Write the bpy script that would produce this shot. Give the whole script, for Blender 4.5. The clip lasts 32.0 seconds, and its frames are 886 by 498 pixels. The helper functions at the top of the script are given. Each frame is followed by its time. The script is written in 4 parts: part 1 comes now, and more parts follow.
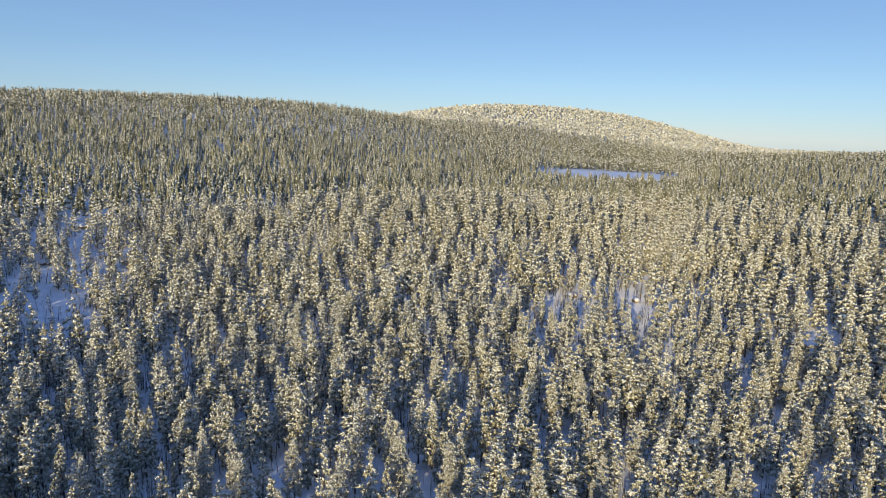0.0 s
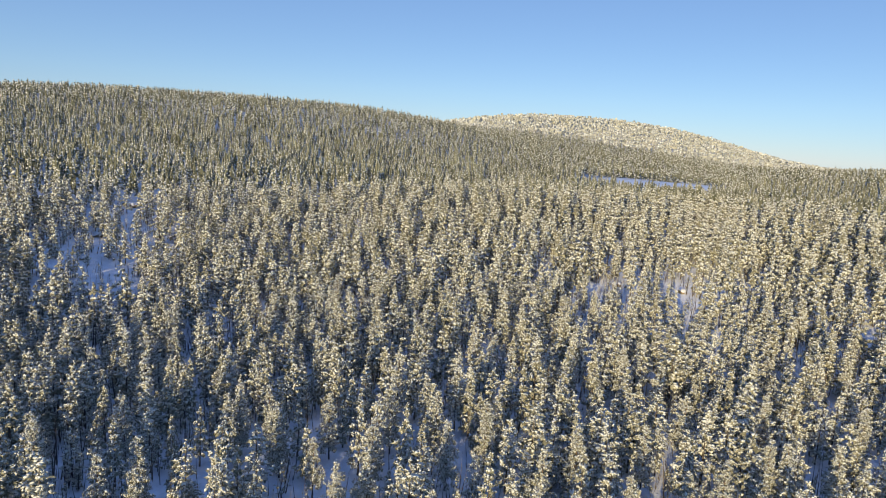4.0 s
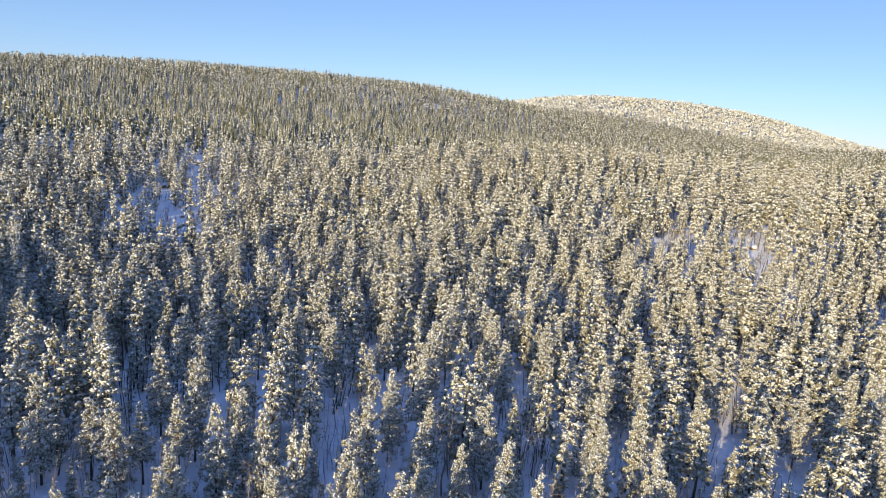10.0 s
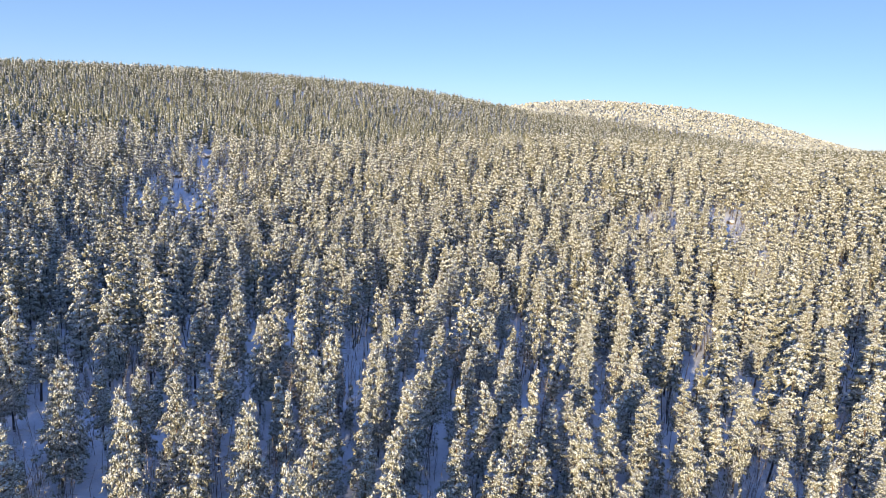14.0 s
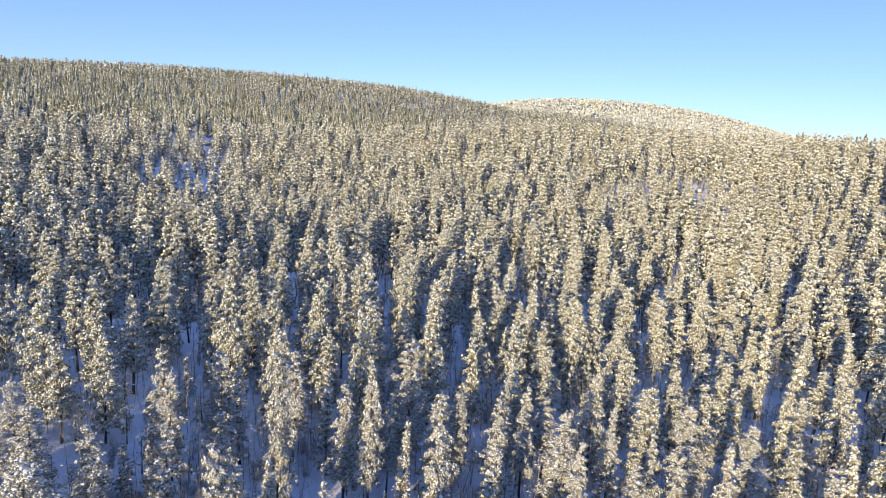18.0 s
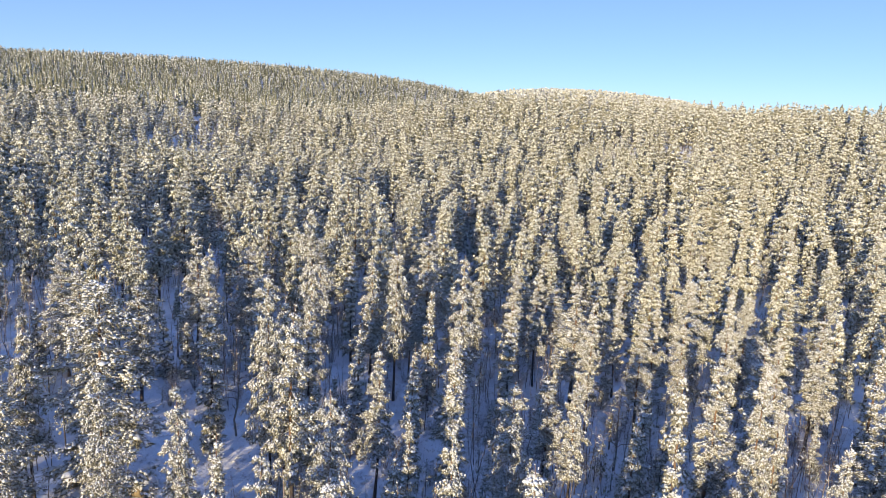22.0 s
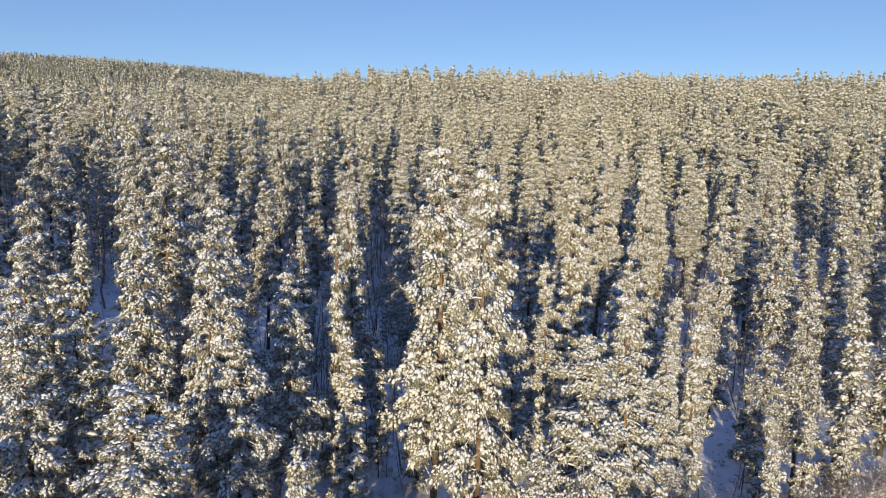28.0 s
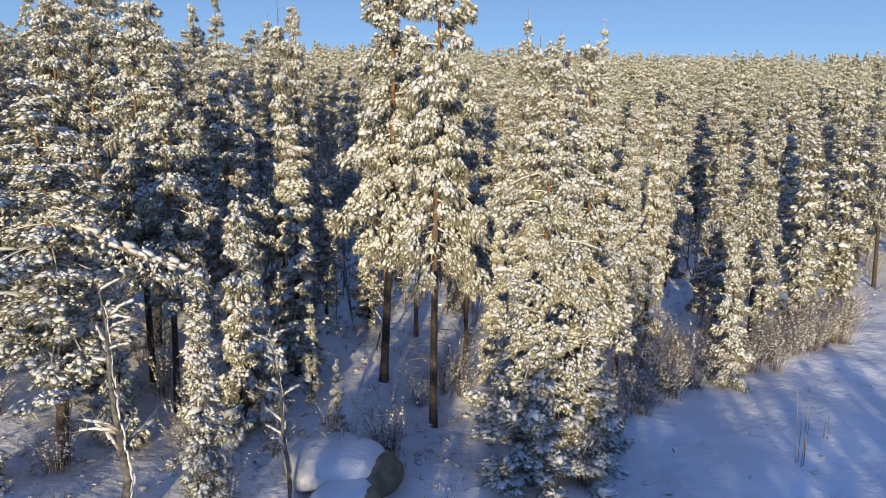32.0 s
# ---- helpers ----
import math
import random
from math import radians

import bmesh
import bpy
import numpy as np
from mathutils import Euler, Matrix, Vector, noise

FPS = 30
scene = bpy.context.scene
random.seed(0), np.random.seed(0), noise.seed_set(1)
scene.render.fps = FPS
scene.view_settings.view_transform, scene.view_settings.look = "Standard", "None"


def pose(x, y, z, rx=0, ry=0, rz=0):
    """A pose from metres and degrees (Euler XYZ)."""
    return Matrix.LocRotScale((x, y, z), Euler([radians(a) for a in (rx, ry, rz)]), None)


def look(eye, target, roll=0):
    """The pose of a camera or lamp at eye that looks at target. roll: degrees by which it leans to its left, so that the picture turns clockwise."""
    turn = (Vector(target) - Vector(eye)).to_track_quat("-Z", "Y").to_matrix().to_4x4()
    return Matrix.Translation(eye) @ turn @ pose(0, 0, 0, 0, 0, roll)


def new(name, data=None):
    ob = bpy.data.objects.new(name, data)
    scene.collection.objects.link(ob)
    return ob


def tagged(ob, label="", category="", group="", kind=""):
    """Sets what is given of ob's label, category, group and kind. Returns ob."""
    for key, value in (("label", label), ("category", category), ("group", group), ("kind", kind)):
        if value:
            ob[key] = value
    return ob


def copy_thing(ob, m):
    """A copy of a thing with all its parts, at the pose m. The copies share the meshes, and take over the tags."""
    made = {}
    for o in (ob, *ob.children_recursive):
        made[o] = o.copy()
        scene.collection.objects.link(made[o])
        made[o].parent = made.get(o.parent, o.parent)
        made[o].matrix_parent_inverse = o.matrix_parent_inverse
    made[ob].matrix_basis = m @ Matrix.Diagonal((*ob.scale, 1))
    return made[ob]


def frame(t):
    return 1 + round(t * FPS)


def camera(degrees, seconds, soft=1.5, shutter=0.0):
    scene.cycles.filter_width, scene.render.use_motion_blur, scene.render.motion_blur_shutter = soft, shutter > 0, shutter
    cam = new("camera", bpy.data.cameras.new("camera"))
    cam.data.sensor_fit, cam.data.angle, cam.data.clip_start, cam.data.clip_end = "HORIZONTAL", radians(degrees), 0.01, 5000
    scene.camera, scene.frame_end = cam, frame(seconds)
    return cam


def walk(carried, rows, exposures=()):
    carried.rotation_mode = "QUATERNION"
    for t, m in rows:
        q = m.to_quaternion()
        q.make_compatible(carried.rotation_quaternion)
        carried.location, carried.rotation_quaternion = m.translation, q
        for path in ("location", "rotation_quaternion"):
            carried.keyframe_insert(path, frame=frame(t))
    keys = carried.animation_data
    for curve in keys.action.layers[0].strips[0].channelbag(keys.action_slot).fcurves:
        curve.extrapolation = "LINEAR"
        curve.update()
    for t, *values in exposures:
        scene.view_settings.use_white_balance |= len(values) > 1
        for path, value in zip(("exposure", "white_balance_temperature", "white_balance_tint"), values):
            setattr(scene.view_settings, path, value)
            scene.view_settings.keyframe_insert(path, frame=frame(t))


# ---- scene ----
cam = camera(69.1, 32.0, soft=0.5)
METRES, EYE, TILT, LEAN, TURN = 100.0, 85.0, -10.5, -1.8, 0.0
ROWS = [
    (0.0, 0.0, 0.0, 0.0, 0.0, 0.0, -0.0),
    (0.5, -0.0008, 0.0023, -0.0117, 0.48, 0.12, -0.38),
    (1.0, -0.0016, 0.0035, -0.0229, 0.99, 0.23, -0.75),
    (1.5, -0.0019, 0.0052, -0.0335, 1.47, 0.29, -1.06),
    (2.0, -0.0027, 0.0072, -0.0445, 1.86, 0.39, -1.31),
    (2.5, -0.0037, 0.0093, -0.0549, 2.26, 0.44, -1.56),
    (4.5, -0.0082, 0.0155, -0.102, 3.59, 1.05, -2.37),
    (5.0, -0.008, 0.0184, -0.1035, 2.93, -0.65, -2.25),
    (5.5, -0.0094, 0.021, -0.1141, 2.34, -0.61, -2.13),
    (6.0, -0.0102, 0.0231, -0.1254, 2.56, -0.59, -2.22),
    (6.5, -0.0113, 0.0257, -0.1368, 3.53, -0.56, -2.55),
    (7.0, -0.0118, 0.0281, -0.148, 5.37, -0.6, -3.11),
    (7.5, -0.0118, 0.0298, -0.1592, 6.89, -0.6, -3.54),
    (8.0, -0.0117, 0.0314, -0.1697, 7.5, -0.55, -3.69),
    (8.5, -0.012, 0.0338, -0.1803, 7.88, -0.51, -3.77),
    (9.0, -0.0128, 0.0361, -0.1906, 8.09, -0.51, -3.82),
    (9.5, -0.0133, 0.0386, -0.2015, 8.22, -0.48, -3.83),
    (10.0, -0.0139, 0.0409, -0.2121, 8.35, -0.48, -3.79),
    (10.5, -0.0147, 0.0431, -0.2225, 8.52, -0.41, -3.81),
    (11.0, -0.0146, 0.0417, -0.2329, 8.73, -0.32, -3.88),
    (11.5, -0.0138, 0.0327, -0.2445, 8.77, -0.17, -3.78),
    (12.0, -0.0127, 0.0158, -0.2568, 8.76, -0.01, -3.65),
    (12.5, -0.011, -0.0078, -0.2704, 8.66, 0.13, -3.54),
    (13.0, -0.0105, -0.0358, -0.283, 8.55, 0.19, -3.5),
    (13.5, -0.0089, -0.0657, -0.2971, 8.24, 0.25, -3.42),
    (14.0, -0.0092, -0.0998, -0.3121, 7.78, 0.29, -3.32),
    (14.5, -0.0111, -0.1329, -0.3264, 7.44, 0.09, -3.34),
    (16.5, -0.0257, -0.1995, -0.3794, 7.01, 0.25, -3.07),
    (17.0, -0.0282, -0.2292, -0.3953, 6.77, 0.42, -2.89),
    (17.5, -0.0316, -0.2608, -0.4113, 6.37, 0.48, -2.74),
    (18.0, -0.0361, -0.294, -0.4269, 5.94, 0.5, -2.61),
    (18.5, -0.0419, -0.3229, -0.4411, 5.81, 0.39, -2.63),
    (19.0, -0.0478, -0.3407, -0.4535, 5.67, 0.2, -2.6),
    (19.5, -0.0526, -0.3436, -0.4672, 5.6, 0.09, -2.59),
    (20.0, -0.0556, -0.342, -0.4834, 5.19, 0.12, -2.44),
    (20.5, -0.0598, -0.3412, -0.4998, 2.56, 0.18, -1.49),
    (21.0, -0.0626, -0.3406, -0.5141, 3.61, 0.16, -1.81),
    (21.5, -0.0639, -0.3404, -0.527, 4.35, 0.18, -1.88),
    (22.0, -0.0644, -0.3398, -0.54, 4.39, 0.16, -1.76),
    (22.5, -0.0653, -0.3397, -0.552, 4.06, 0.15, -1.53),
    (23.0, -0.0659, -0.3407, -0.5644, 3.77, 0.22, -1.36),
    (23.5, -0.0674, -0.3396, -0.5765, 3.45, 0.3, -1.19),
    (24.0, -0.0687, -0.3394, -0.588, 3.2, 0.28, -1.03),
    (24.5, -0.0705, -0.3372, -0.5997, 2.94, 0.25, -0.87),
    (26.5, -0.0729, -0.3293, -0.6432, 2.18, 0.31, -0.46),
    (27.0, -0.0725, -0.3274, -0.654, 1.59, 0.42, -0.29),
    (27.5, -0.072, -0.3259, -0.6645, -3.46, 0.44, 1.27),
    (28.0, -0.0725, -0.3235, -0.6746, -6.27, 0.4, 2.06),
    (28.5, -0.0735, -0.3209, -0.6851, -8.99, 0.3, 2.8),
    (29.0, -0.0745, -0.3178, -0.6962, -9.67, 0.24, 2.9),
    (29.5, -0.0748, -0.3153, -0.7069, -9.74, 0.18, 2.84),
    (30.0, -0.0747, -0.3133, -0.7175, -11.25, 0.08, 3.18),
    (30.5, -0.0745, -0.311, -0.728, -11.05, 0.04, 3.03),
    (31.0, -0.0746, -0.3092, -0.7391, -11.02, 0.02, 2.92),
    (31.5, -0.0749, -0.307, -0.7498, -10.92, -0.0, 2.8),
    (32.0, -0.0754, -0.3045, -0.7596, -10.79, -0.14, 2.67),
]
walk(cam, [(t, pose(0, 0, EYE, TILT, LEAN, TURN) @ pose(METRES * x, METRES * y, METRES * z, 90 + pitch, roll, yaw)) for t, x, y, z, yaw, pitch, roll in ROWS],
     exposures=[(0.0, 0.11, 6750, 13), (5.0, 0.2, 6650, 15), (9.0, 0.38, 6550, 18), (14.0, 0.5, 6450, 19), (19.0, 0.55, 6450, 19), (26.0, 0.29, 6450, 18), (28.3, 0.11, 6450, 17), (30.0, 0.24, 6450, 16), (32.0, 0.1, 6500, 15)])

# ---- light: low winter sun behind the camera, clear sky ----
SUN_UP, SUN_AZ = 9.5, 199.0          # degrees above the horizon; clockwise from +y
sun_way = Vector((math.sin(radians(SUN_AZ)) * math.cos(radians(SUN_UP)), math.cos(radians(SUN_AZ)) * math.cos(radians(SUN_UP)), math.sin(radians(SUN_UP))))
world = bpy.data.worlds.new("winter_sky")
scene.world = world
world.use_nodes = True
sky = world.node_tree.nodes.new("ShaderNodeTexSky")
sky.sky_type, sky.sun_disc = "NISHITA", False
sky.sun_elevation, sky.sun_rotation = radians(SUN_UP), radians(SUN_AZ)
sky.air_density, sky.dust_density, sky.ozone_density = 0.8, 0.0, 3.0
back = world.node_tree.nodes["Background"]
back.inputs["Strength"].default_value = 0.15
haze = world.node_tree.nodes.new("ShaderNodeMix")          # thin even winter haze over the whole dome
haze.data_type = "RGBA"
haze.inputs[0].default_value, haze.inputs[7].default_value = 0.52, (1.5, 2.66, 4.55, 1)
world.node_tree.links.new(sky.outputs["Color"], haze.inputs[6])
where_up, height_up, shade_up = (world.node_tree.nodes.new("ShaderNode" + kind) for kind in ("TexCoord", "SeparateXYZ", "MapRange"))
shade_up.inputs[1].default_value, shade_up.inputs[2].default_value = 0.07, 0.7
deep = world.node_tree.nodes.new("ShaderNodeMix")          # the clear sky overhead is a deeper blue than near the horizon
deep.data_type = "RGBA"
deep.inputs[7].default_value = (0.68, 1.45, 3.7, 1)
world.node_tree.links.new(where_up.outputs["Generated"], height_up.inputs[0])
world.node_tree.links.new(height_up.outputs["Z"], shade_up.inputs[0])
world.node_tree.links.new(shade_up.outputs[0], deep.inputs[0])
world.node_tree.links.new(haze.outputs[2], deep.inputs[6])
world.node_tree.links.new(deep.outputs[2], back.inputs["Color"])
sun = new("sun", bpy.data.lights.new("sun", "SUN"))
sun.data.energy, sun.data.angle, sun.data.color = 4.6, radians(0.6), (1.0, 0.865, 0.53)
sun.matrix_world = look(sun_way * 300, (0, 0, 0))


# ---- materials ----
def node_material(name):
    mat = bpy.data.materials.new(name)
    mat.use_nodes = True
    nodes, links = mat.node_tree.nodes, mat.node_tree.links
    return mat, nodes, links, nodes["Principled BSDF"]


def noise_node(nodes, links, scale, detail=4.0, rough=0.55, coord="Object"):
    where = nodes.new("ShaderNodeTexCoord")
    tex = nodes.new("ShaderNodeTexNoise")
    tex.inputs["Scale"].default_value, tex.inputs["Detail"].default_value, tex.inputs["Roughness"].default_value = scale, detail, rough
    links.new(where.outputs[coord], tex.inputs["Vector"])
    return tex.outputs["Fac"]


def ramp_node(nodes, links, fac, stops):
    ramp = nodes.new("ShaderNodeValToRGB")
    while len(ramp.color_ramp.elements) < len(stops):
        ramp.color_ramp.elements.new(0.5)
    for element, (at, colour) in zip(ramp.color_ramp.elements, stops):
        element.position, element.color = at, (*colour, 1)
    links.new(fac, ramp.inputs["Fac"])
    return ramp.outputs["Color"]


def mix_node(nodes, links, fac, a, b):
    mix = nodes.new("ShaderNodeMix")
    mix.data_type = "RGBA"
    if isinstance(fac, float):
        mix.inputs[0].default_value = fac
    else:
        links.new(fac, mix.inputs[0])
    for socket, value in ((mix.inputs[6], a), (mix.inputs[7], b)):
        if isinstance(value, tuple):
            socket.default_value = (*value, 1)
        else:
            links.new(value, socket)
    return mix.outputs[2]


def bump_node(nodes, links, shader, height, strength, distance):
    bump = nodes.new("ShaderNodeBump")
    bump.inputs["Strength"].default_value, bump.inputs["Distance"].default_value = strength, distance
    links.new(height, bump.inputs["Height"])
    links.new(bump.outputs["Normal"], shader.inputs["Normal"])


def two_tone(name, a, b, scale, rough=0.8, bump=(0.4, 0.02), bump_scale=None, island=0.0, detail=5.0, low=0.35, high=0.65):
    """A mottled surface of two base colours; island: how far single pieces differ in brightness."""
    mat, nodes, links, shader = node_material(name)
    colour = ramp_node(nodes, links, noise_node(nodes, links, scale, detail), [(low, a), (high, b)])
    if island:
        geometry = nodes.new("ShaderNodeNewGeometry")
        tone = ramp_node(nodes, links, geometry.outputs["Random Per Island"], [(0.0, (1 - island,) * 3), (1.0, (1.0,) * 3)])
        mult = nodes.new("ShaderNodeMix")
        mult.data_type, mult.blend_type = "RGBA", "MULTIPLY"
        mult.inputs[0].default_value = 1.0
        links.new(colour, mult.inputs[6])
        links.new(tone, mult.inputs[7])
        colour = mult.outputs[2]
    links.new(colour, shader.inputs["Base Color"])
    shader.inputs["Roughness"].default_value = rough
    bump_node(nodes, links, shader, noise_node(nodes, links, bump_scale or scale * 4, 4), *bump)
    return mat


SNOW = two_tone("snow_on_branches", (0.7, 0.69, 0.66), (0.87, 0.865, 0.85), 2.5, 0.6, (0.5, 0.03), 14, island=0.25)
GROUND_SNOW = two_tone("ground_snow", (0.66, 0.65, 0.66), (0.83, 0.82, 0.83), 0.25, 0.55, (0.8, 0.16), 1.9)
NEEDLES = two_tone("pine_needles", (0.21, 0.193, 0.125), (0.47, 0.435, 0.315), 1.5, 0.6, (0.2, 0.01), 20, island=0.4)
FROSTED = two_tone("frosted_needles", (0.2, 0.187, 0.115), (0.47, 0.44, 0.315), 1.2, 0.7, (0.2, 0.01), 20, island=0.4)
ROCK = two_tone("granite", (0.16, 0.12, 0.07), (0.34, 0.25, 0.14), 3.0, 0.85, (0.8, 0.05), 9)
TWIG = two_tone("frosted_twigs", (0.11, 0.075, 0.06), (0.46, 0.39, 0.34), 3.0, 0.8, (0.2, 0.01), 20)
DEADWOOD = two_tone("dead_wood", (0.16, 0.13, 0.1), (0.34, 0.3, 0.25), 6.0, 0.8, (0.5, 0.01), 30)
# stems between the crowns: the wood's shade is put into this dark colour
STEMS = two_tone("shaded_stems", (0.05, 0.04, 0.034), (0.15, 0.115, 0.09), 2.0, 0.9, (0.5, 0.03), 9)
ICE = two_tone("lake_snow", (0.76, 0.76, 0.78), (0.88, 0.88, 0.89), 0.02, 0.5, (0.1, 0.05), 0.3)


BIRCH_BARK = two_tone("birch_bark", (0.035, 0.032, 0.032), (0.24, 0.22, 0.2), 4.0, 0.85, (0.5, 0.01), 25, low=0.4, high=0.72)


def bark_material():
    """Scots pine: grey-brown plates low on the stem, thin orange bark higher up."""
    mat, nodes, links, shader = node_material("pine_bark")
    where = nodes.new("ShaderNodeTexCoord")
    split = nodes.new("ShaderNodeSeparateXYZ")
    links.new(where.outputs["Object"], split.inputs[0])
    part_way = nodes.new("ShaderNodeMapRange")
    part_way.inputs[1].default_value, part_way.inputs[2].default_value = 3.5, 8.0
    links.new(split.outputs["Z"], part_way.inputs[0])
    low = ramp_node(nodes, links, noise_node(nodes, links, 9, 6), [(0.35, (0.035, 0.028, 0.024)), (0.7, (0.13, 0.1, 0.085))])
    high = ramp_node(nodes, links, noise_node(nodes, links, 7, 6), [(0.35, (0.15, 0.08, 0.045)), (0.7, (0.32, 0.19, 0.11))])
    links.new(mix_node(nodes, links, part_way.outputs[0], low, high), shader.inputs["Base Color"])
    shader.inputs["Roughness"].default_value = 0.9
    bump_node(nodes, links, shader, noise_node(nodes, links, 14, 6), 0.8, 0.04)
    return mat


BARK = bark_material()
FROST_CLOTS = two_tone("frosted_clots", (0.7, 0.685, 0.58), (0.89, 0.88, 0.81), 3.0, 0.65, (0.4, 0.03), 12, island=0.3)
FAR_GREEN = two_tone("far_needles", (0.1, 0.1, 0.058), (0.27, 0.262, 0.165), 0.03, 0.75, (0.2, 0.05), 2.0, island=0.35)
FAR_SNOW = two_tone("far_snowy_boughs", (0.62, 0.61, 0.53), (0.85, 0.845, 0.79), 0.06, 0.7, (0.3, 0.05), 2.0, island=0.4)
# trees beyond 1300 m take a much paler base colour than the nearer ones
PALE_GREEN = two_tone("pale_far_needles", (0.46, 0.44, 0.34), (0.66, 0.64, 0.53), 0.02, 0.75, (0.2, 0.05), 2.0, island=0.35)

# ---- ground: broad hills and the nearer relief, as rounded swells (x, y, spread, height) ----
HILLS = [
    (-510, 2070, 900, 69.1), (1000, 1350, 500, 34.9), (-650, 1350, 500, 23.6), (-592, 670, 280, 32.8), (640, 516, 280, 32.3), (332, 1748, 280, 32.3),
    (-746, 362, 280, 23.6),
]
SHOULDERS = [
    (332, 1572, 160, 18.1), (-196, 1044, 160, 25.7), (68, 1484, 160, 19.1), (-108, 340, 160, 12.8), (-372, -100, 160, 12.5), (68, 1660, 160, 14.1),
    (684, 780, 160, 9.1), (508, 1572, 160, 23.7), (-636, 1044, 160, 7.1), (68, 1132, 160, 3.3), (596, 1308, 160, -16.1), (-724, 428, 160, 11.5),
    (772, 1572, 160, -15.8), (-636, 868, 160, 11.9), (-196, 780, 160, 8.5), (-372, 1308, 160, -15.1), (-900, 1484, 160, -5.7), (-108, 1132, 160, 16.5),
    (156, 1484, 160, 17.5), (-20, 1660, 160, 13.4), (-460, 868, 160, 14.6), (508, 868, 160, 6.5), (508, 252, 160, 6.1), (80, 1600, 130, -8.0),
    (-410, 900, 120, 5.0), (-250, 1000, 110, 8.0),
]
RELIEF = [
    (-5, -22, 9, -0.75), (-35, 290, 45, 4.0), (40, 270, 40, -2.0),
    (145, 296, 90, 17.4), (294, 148, 90, 12.8), (-350, 890, 90, 4.5), (-350, 197, 90, 9.1), (294, 296, 90, 8.6), (244, 841, 90, -5.4),
    (244, -100, 90, -4.8), (110, 300, 80, 0.0), (70, 300, 70, -1.5), (18, -32, 50, -6.7), (45, 242, 50, 4.6), (-92, 160, 50, -6.2),
    (-120, 22, 50, 5.1), (18, 298, 50, 9.1), (-65, 242, 50, -3.5), (72, 188, 50, 2.8),
]


LAKE_Z = 41.5


def lake_share(x, y):
    """0 in the middle of the long lake, 1 at its shore."""
    across, along = (x - 185) * 0.968 - (y - 728) * 0.25, (x - 185) * 0.25 + (y - 728) * 0.968
    return np.hypot(across / 76, along / 62)


def land(x, y):
    """The ground's height, without its small bumps."""
    z = np.full(np.shape(x), 5.0)
    for cx, cy, spread, height in HILLS + SHOULDERS + RELIEF:
        z = z + height * np.exp(-((x - cx) ** 2 + (y - cy) ** 2) / (2 * spread * spread))
    r = lake_share(x, y)                                   # the lake lies in a shallow bowl with a low bank
    rim = LAKE_Z - 1.0 + 2.4 * np.clip((r - 0.95) / 0.2, 0, 1)
    open_land = np.clip((r - 1.12) / 0.4, 0, 1)
    return rim + (z - rim) * open_land * open_land * (3 - 2 * open_land)


def bumps(x, y):
    near = np.exp(-(x * x + (y + 20) ** 2) / (2 * 70.0 ** 2))
    return near * (0.16 * np.sin(0.61 * x + 1.3 * np.sin(0.37 * y)) * np.sin(0.53 * y + 0.7) + 0.07 * np.sin(1.9 * x + 0.8 * y) * np.sin(1.3 * y - 1.1 * x)
                   + 0.05 * np.sin(3.1 * x + 1.7 * np.sin(1.3 * y)) * np.sin(2.7 * y + 1.9 * np.sin(1.1 * x + 0.4)))


def ground_at(x, y):
    return float(land(x, y) + bumps(x, y))


def raw_mesh(name, verts, faces, smooth=True):
    """A mesh from arrays: faces is one array of triangles or of quads, or a list of such arrays."""
    faces = faces if isinstance(faces, list) else [faces]
    mesh = bpy.data.meshes.new(name)
    mesh.vertices.add(len(verts))
    mesh.vertices.foreach_set("co", np.asarray(verts, np.float32).ravel())
    loops = np.concatenate([f.ravel() for f in faces]).astype(np.int32)
    sizes = np.concatenate([np.full(len(f), f.shape[1]) for f in faces])
    starts = np.concatenate([[0], np.cumsum(sizes)[:-1]]).astype(np.int32)
    mesh.loops.add(len(loops))
    mesh.loops.foreach_set("vertex_index", loops)
    mesh.polygons.add(len(sizes))
    mesh.polygons.foreach_set("loop_start", starts)
    mesh.polygons.foreach_set("use_smooth", np.full(len(sizes), smooth))
    mesh.update(calc_edges=True)
    return mesh


def thing(name, mesh, material, parent=None, label=""):
    ob = new(name, mesh)
    if material is not None and not mesh.materials:
        mesh.materials.append(material)
    ob.parent = parent
    if label:
        tagged(ob, label)
    return ob


def ground_sheet():
    u = np.linspace(-1, 1, 300)
    xs = 7.0 * np.sinh(u * 6.4) + 3
    v = np.linspace(-0.86, 1, 330)
    ys = -18 + 8.0 * np.sinh(v * 6.5)
    X, Y = np.meshgrid(xs, ys)
    Z = land(X, Y) + bumps(X, Y)
    verts = np.stack([X.ravel(), Y.ravel(), Z.ravel()], 1)
    n, m = len(xs), len(ys)
    i = (np.arange(m - 1)[:, None] * n + np.arange(n - 1)[None, :]).ravel()
    return tagged(thing("ground", raw_mesh("ground", verts, np.stack([i, i + 1, i + n + 1, i + n], 1)), GROUND_SNOW),
                  "deep untouched snow over rolling forest ground", "ground", kind="structure")


ground_sheet()


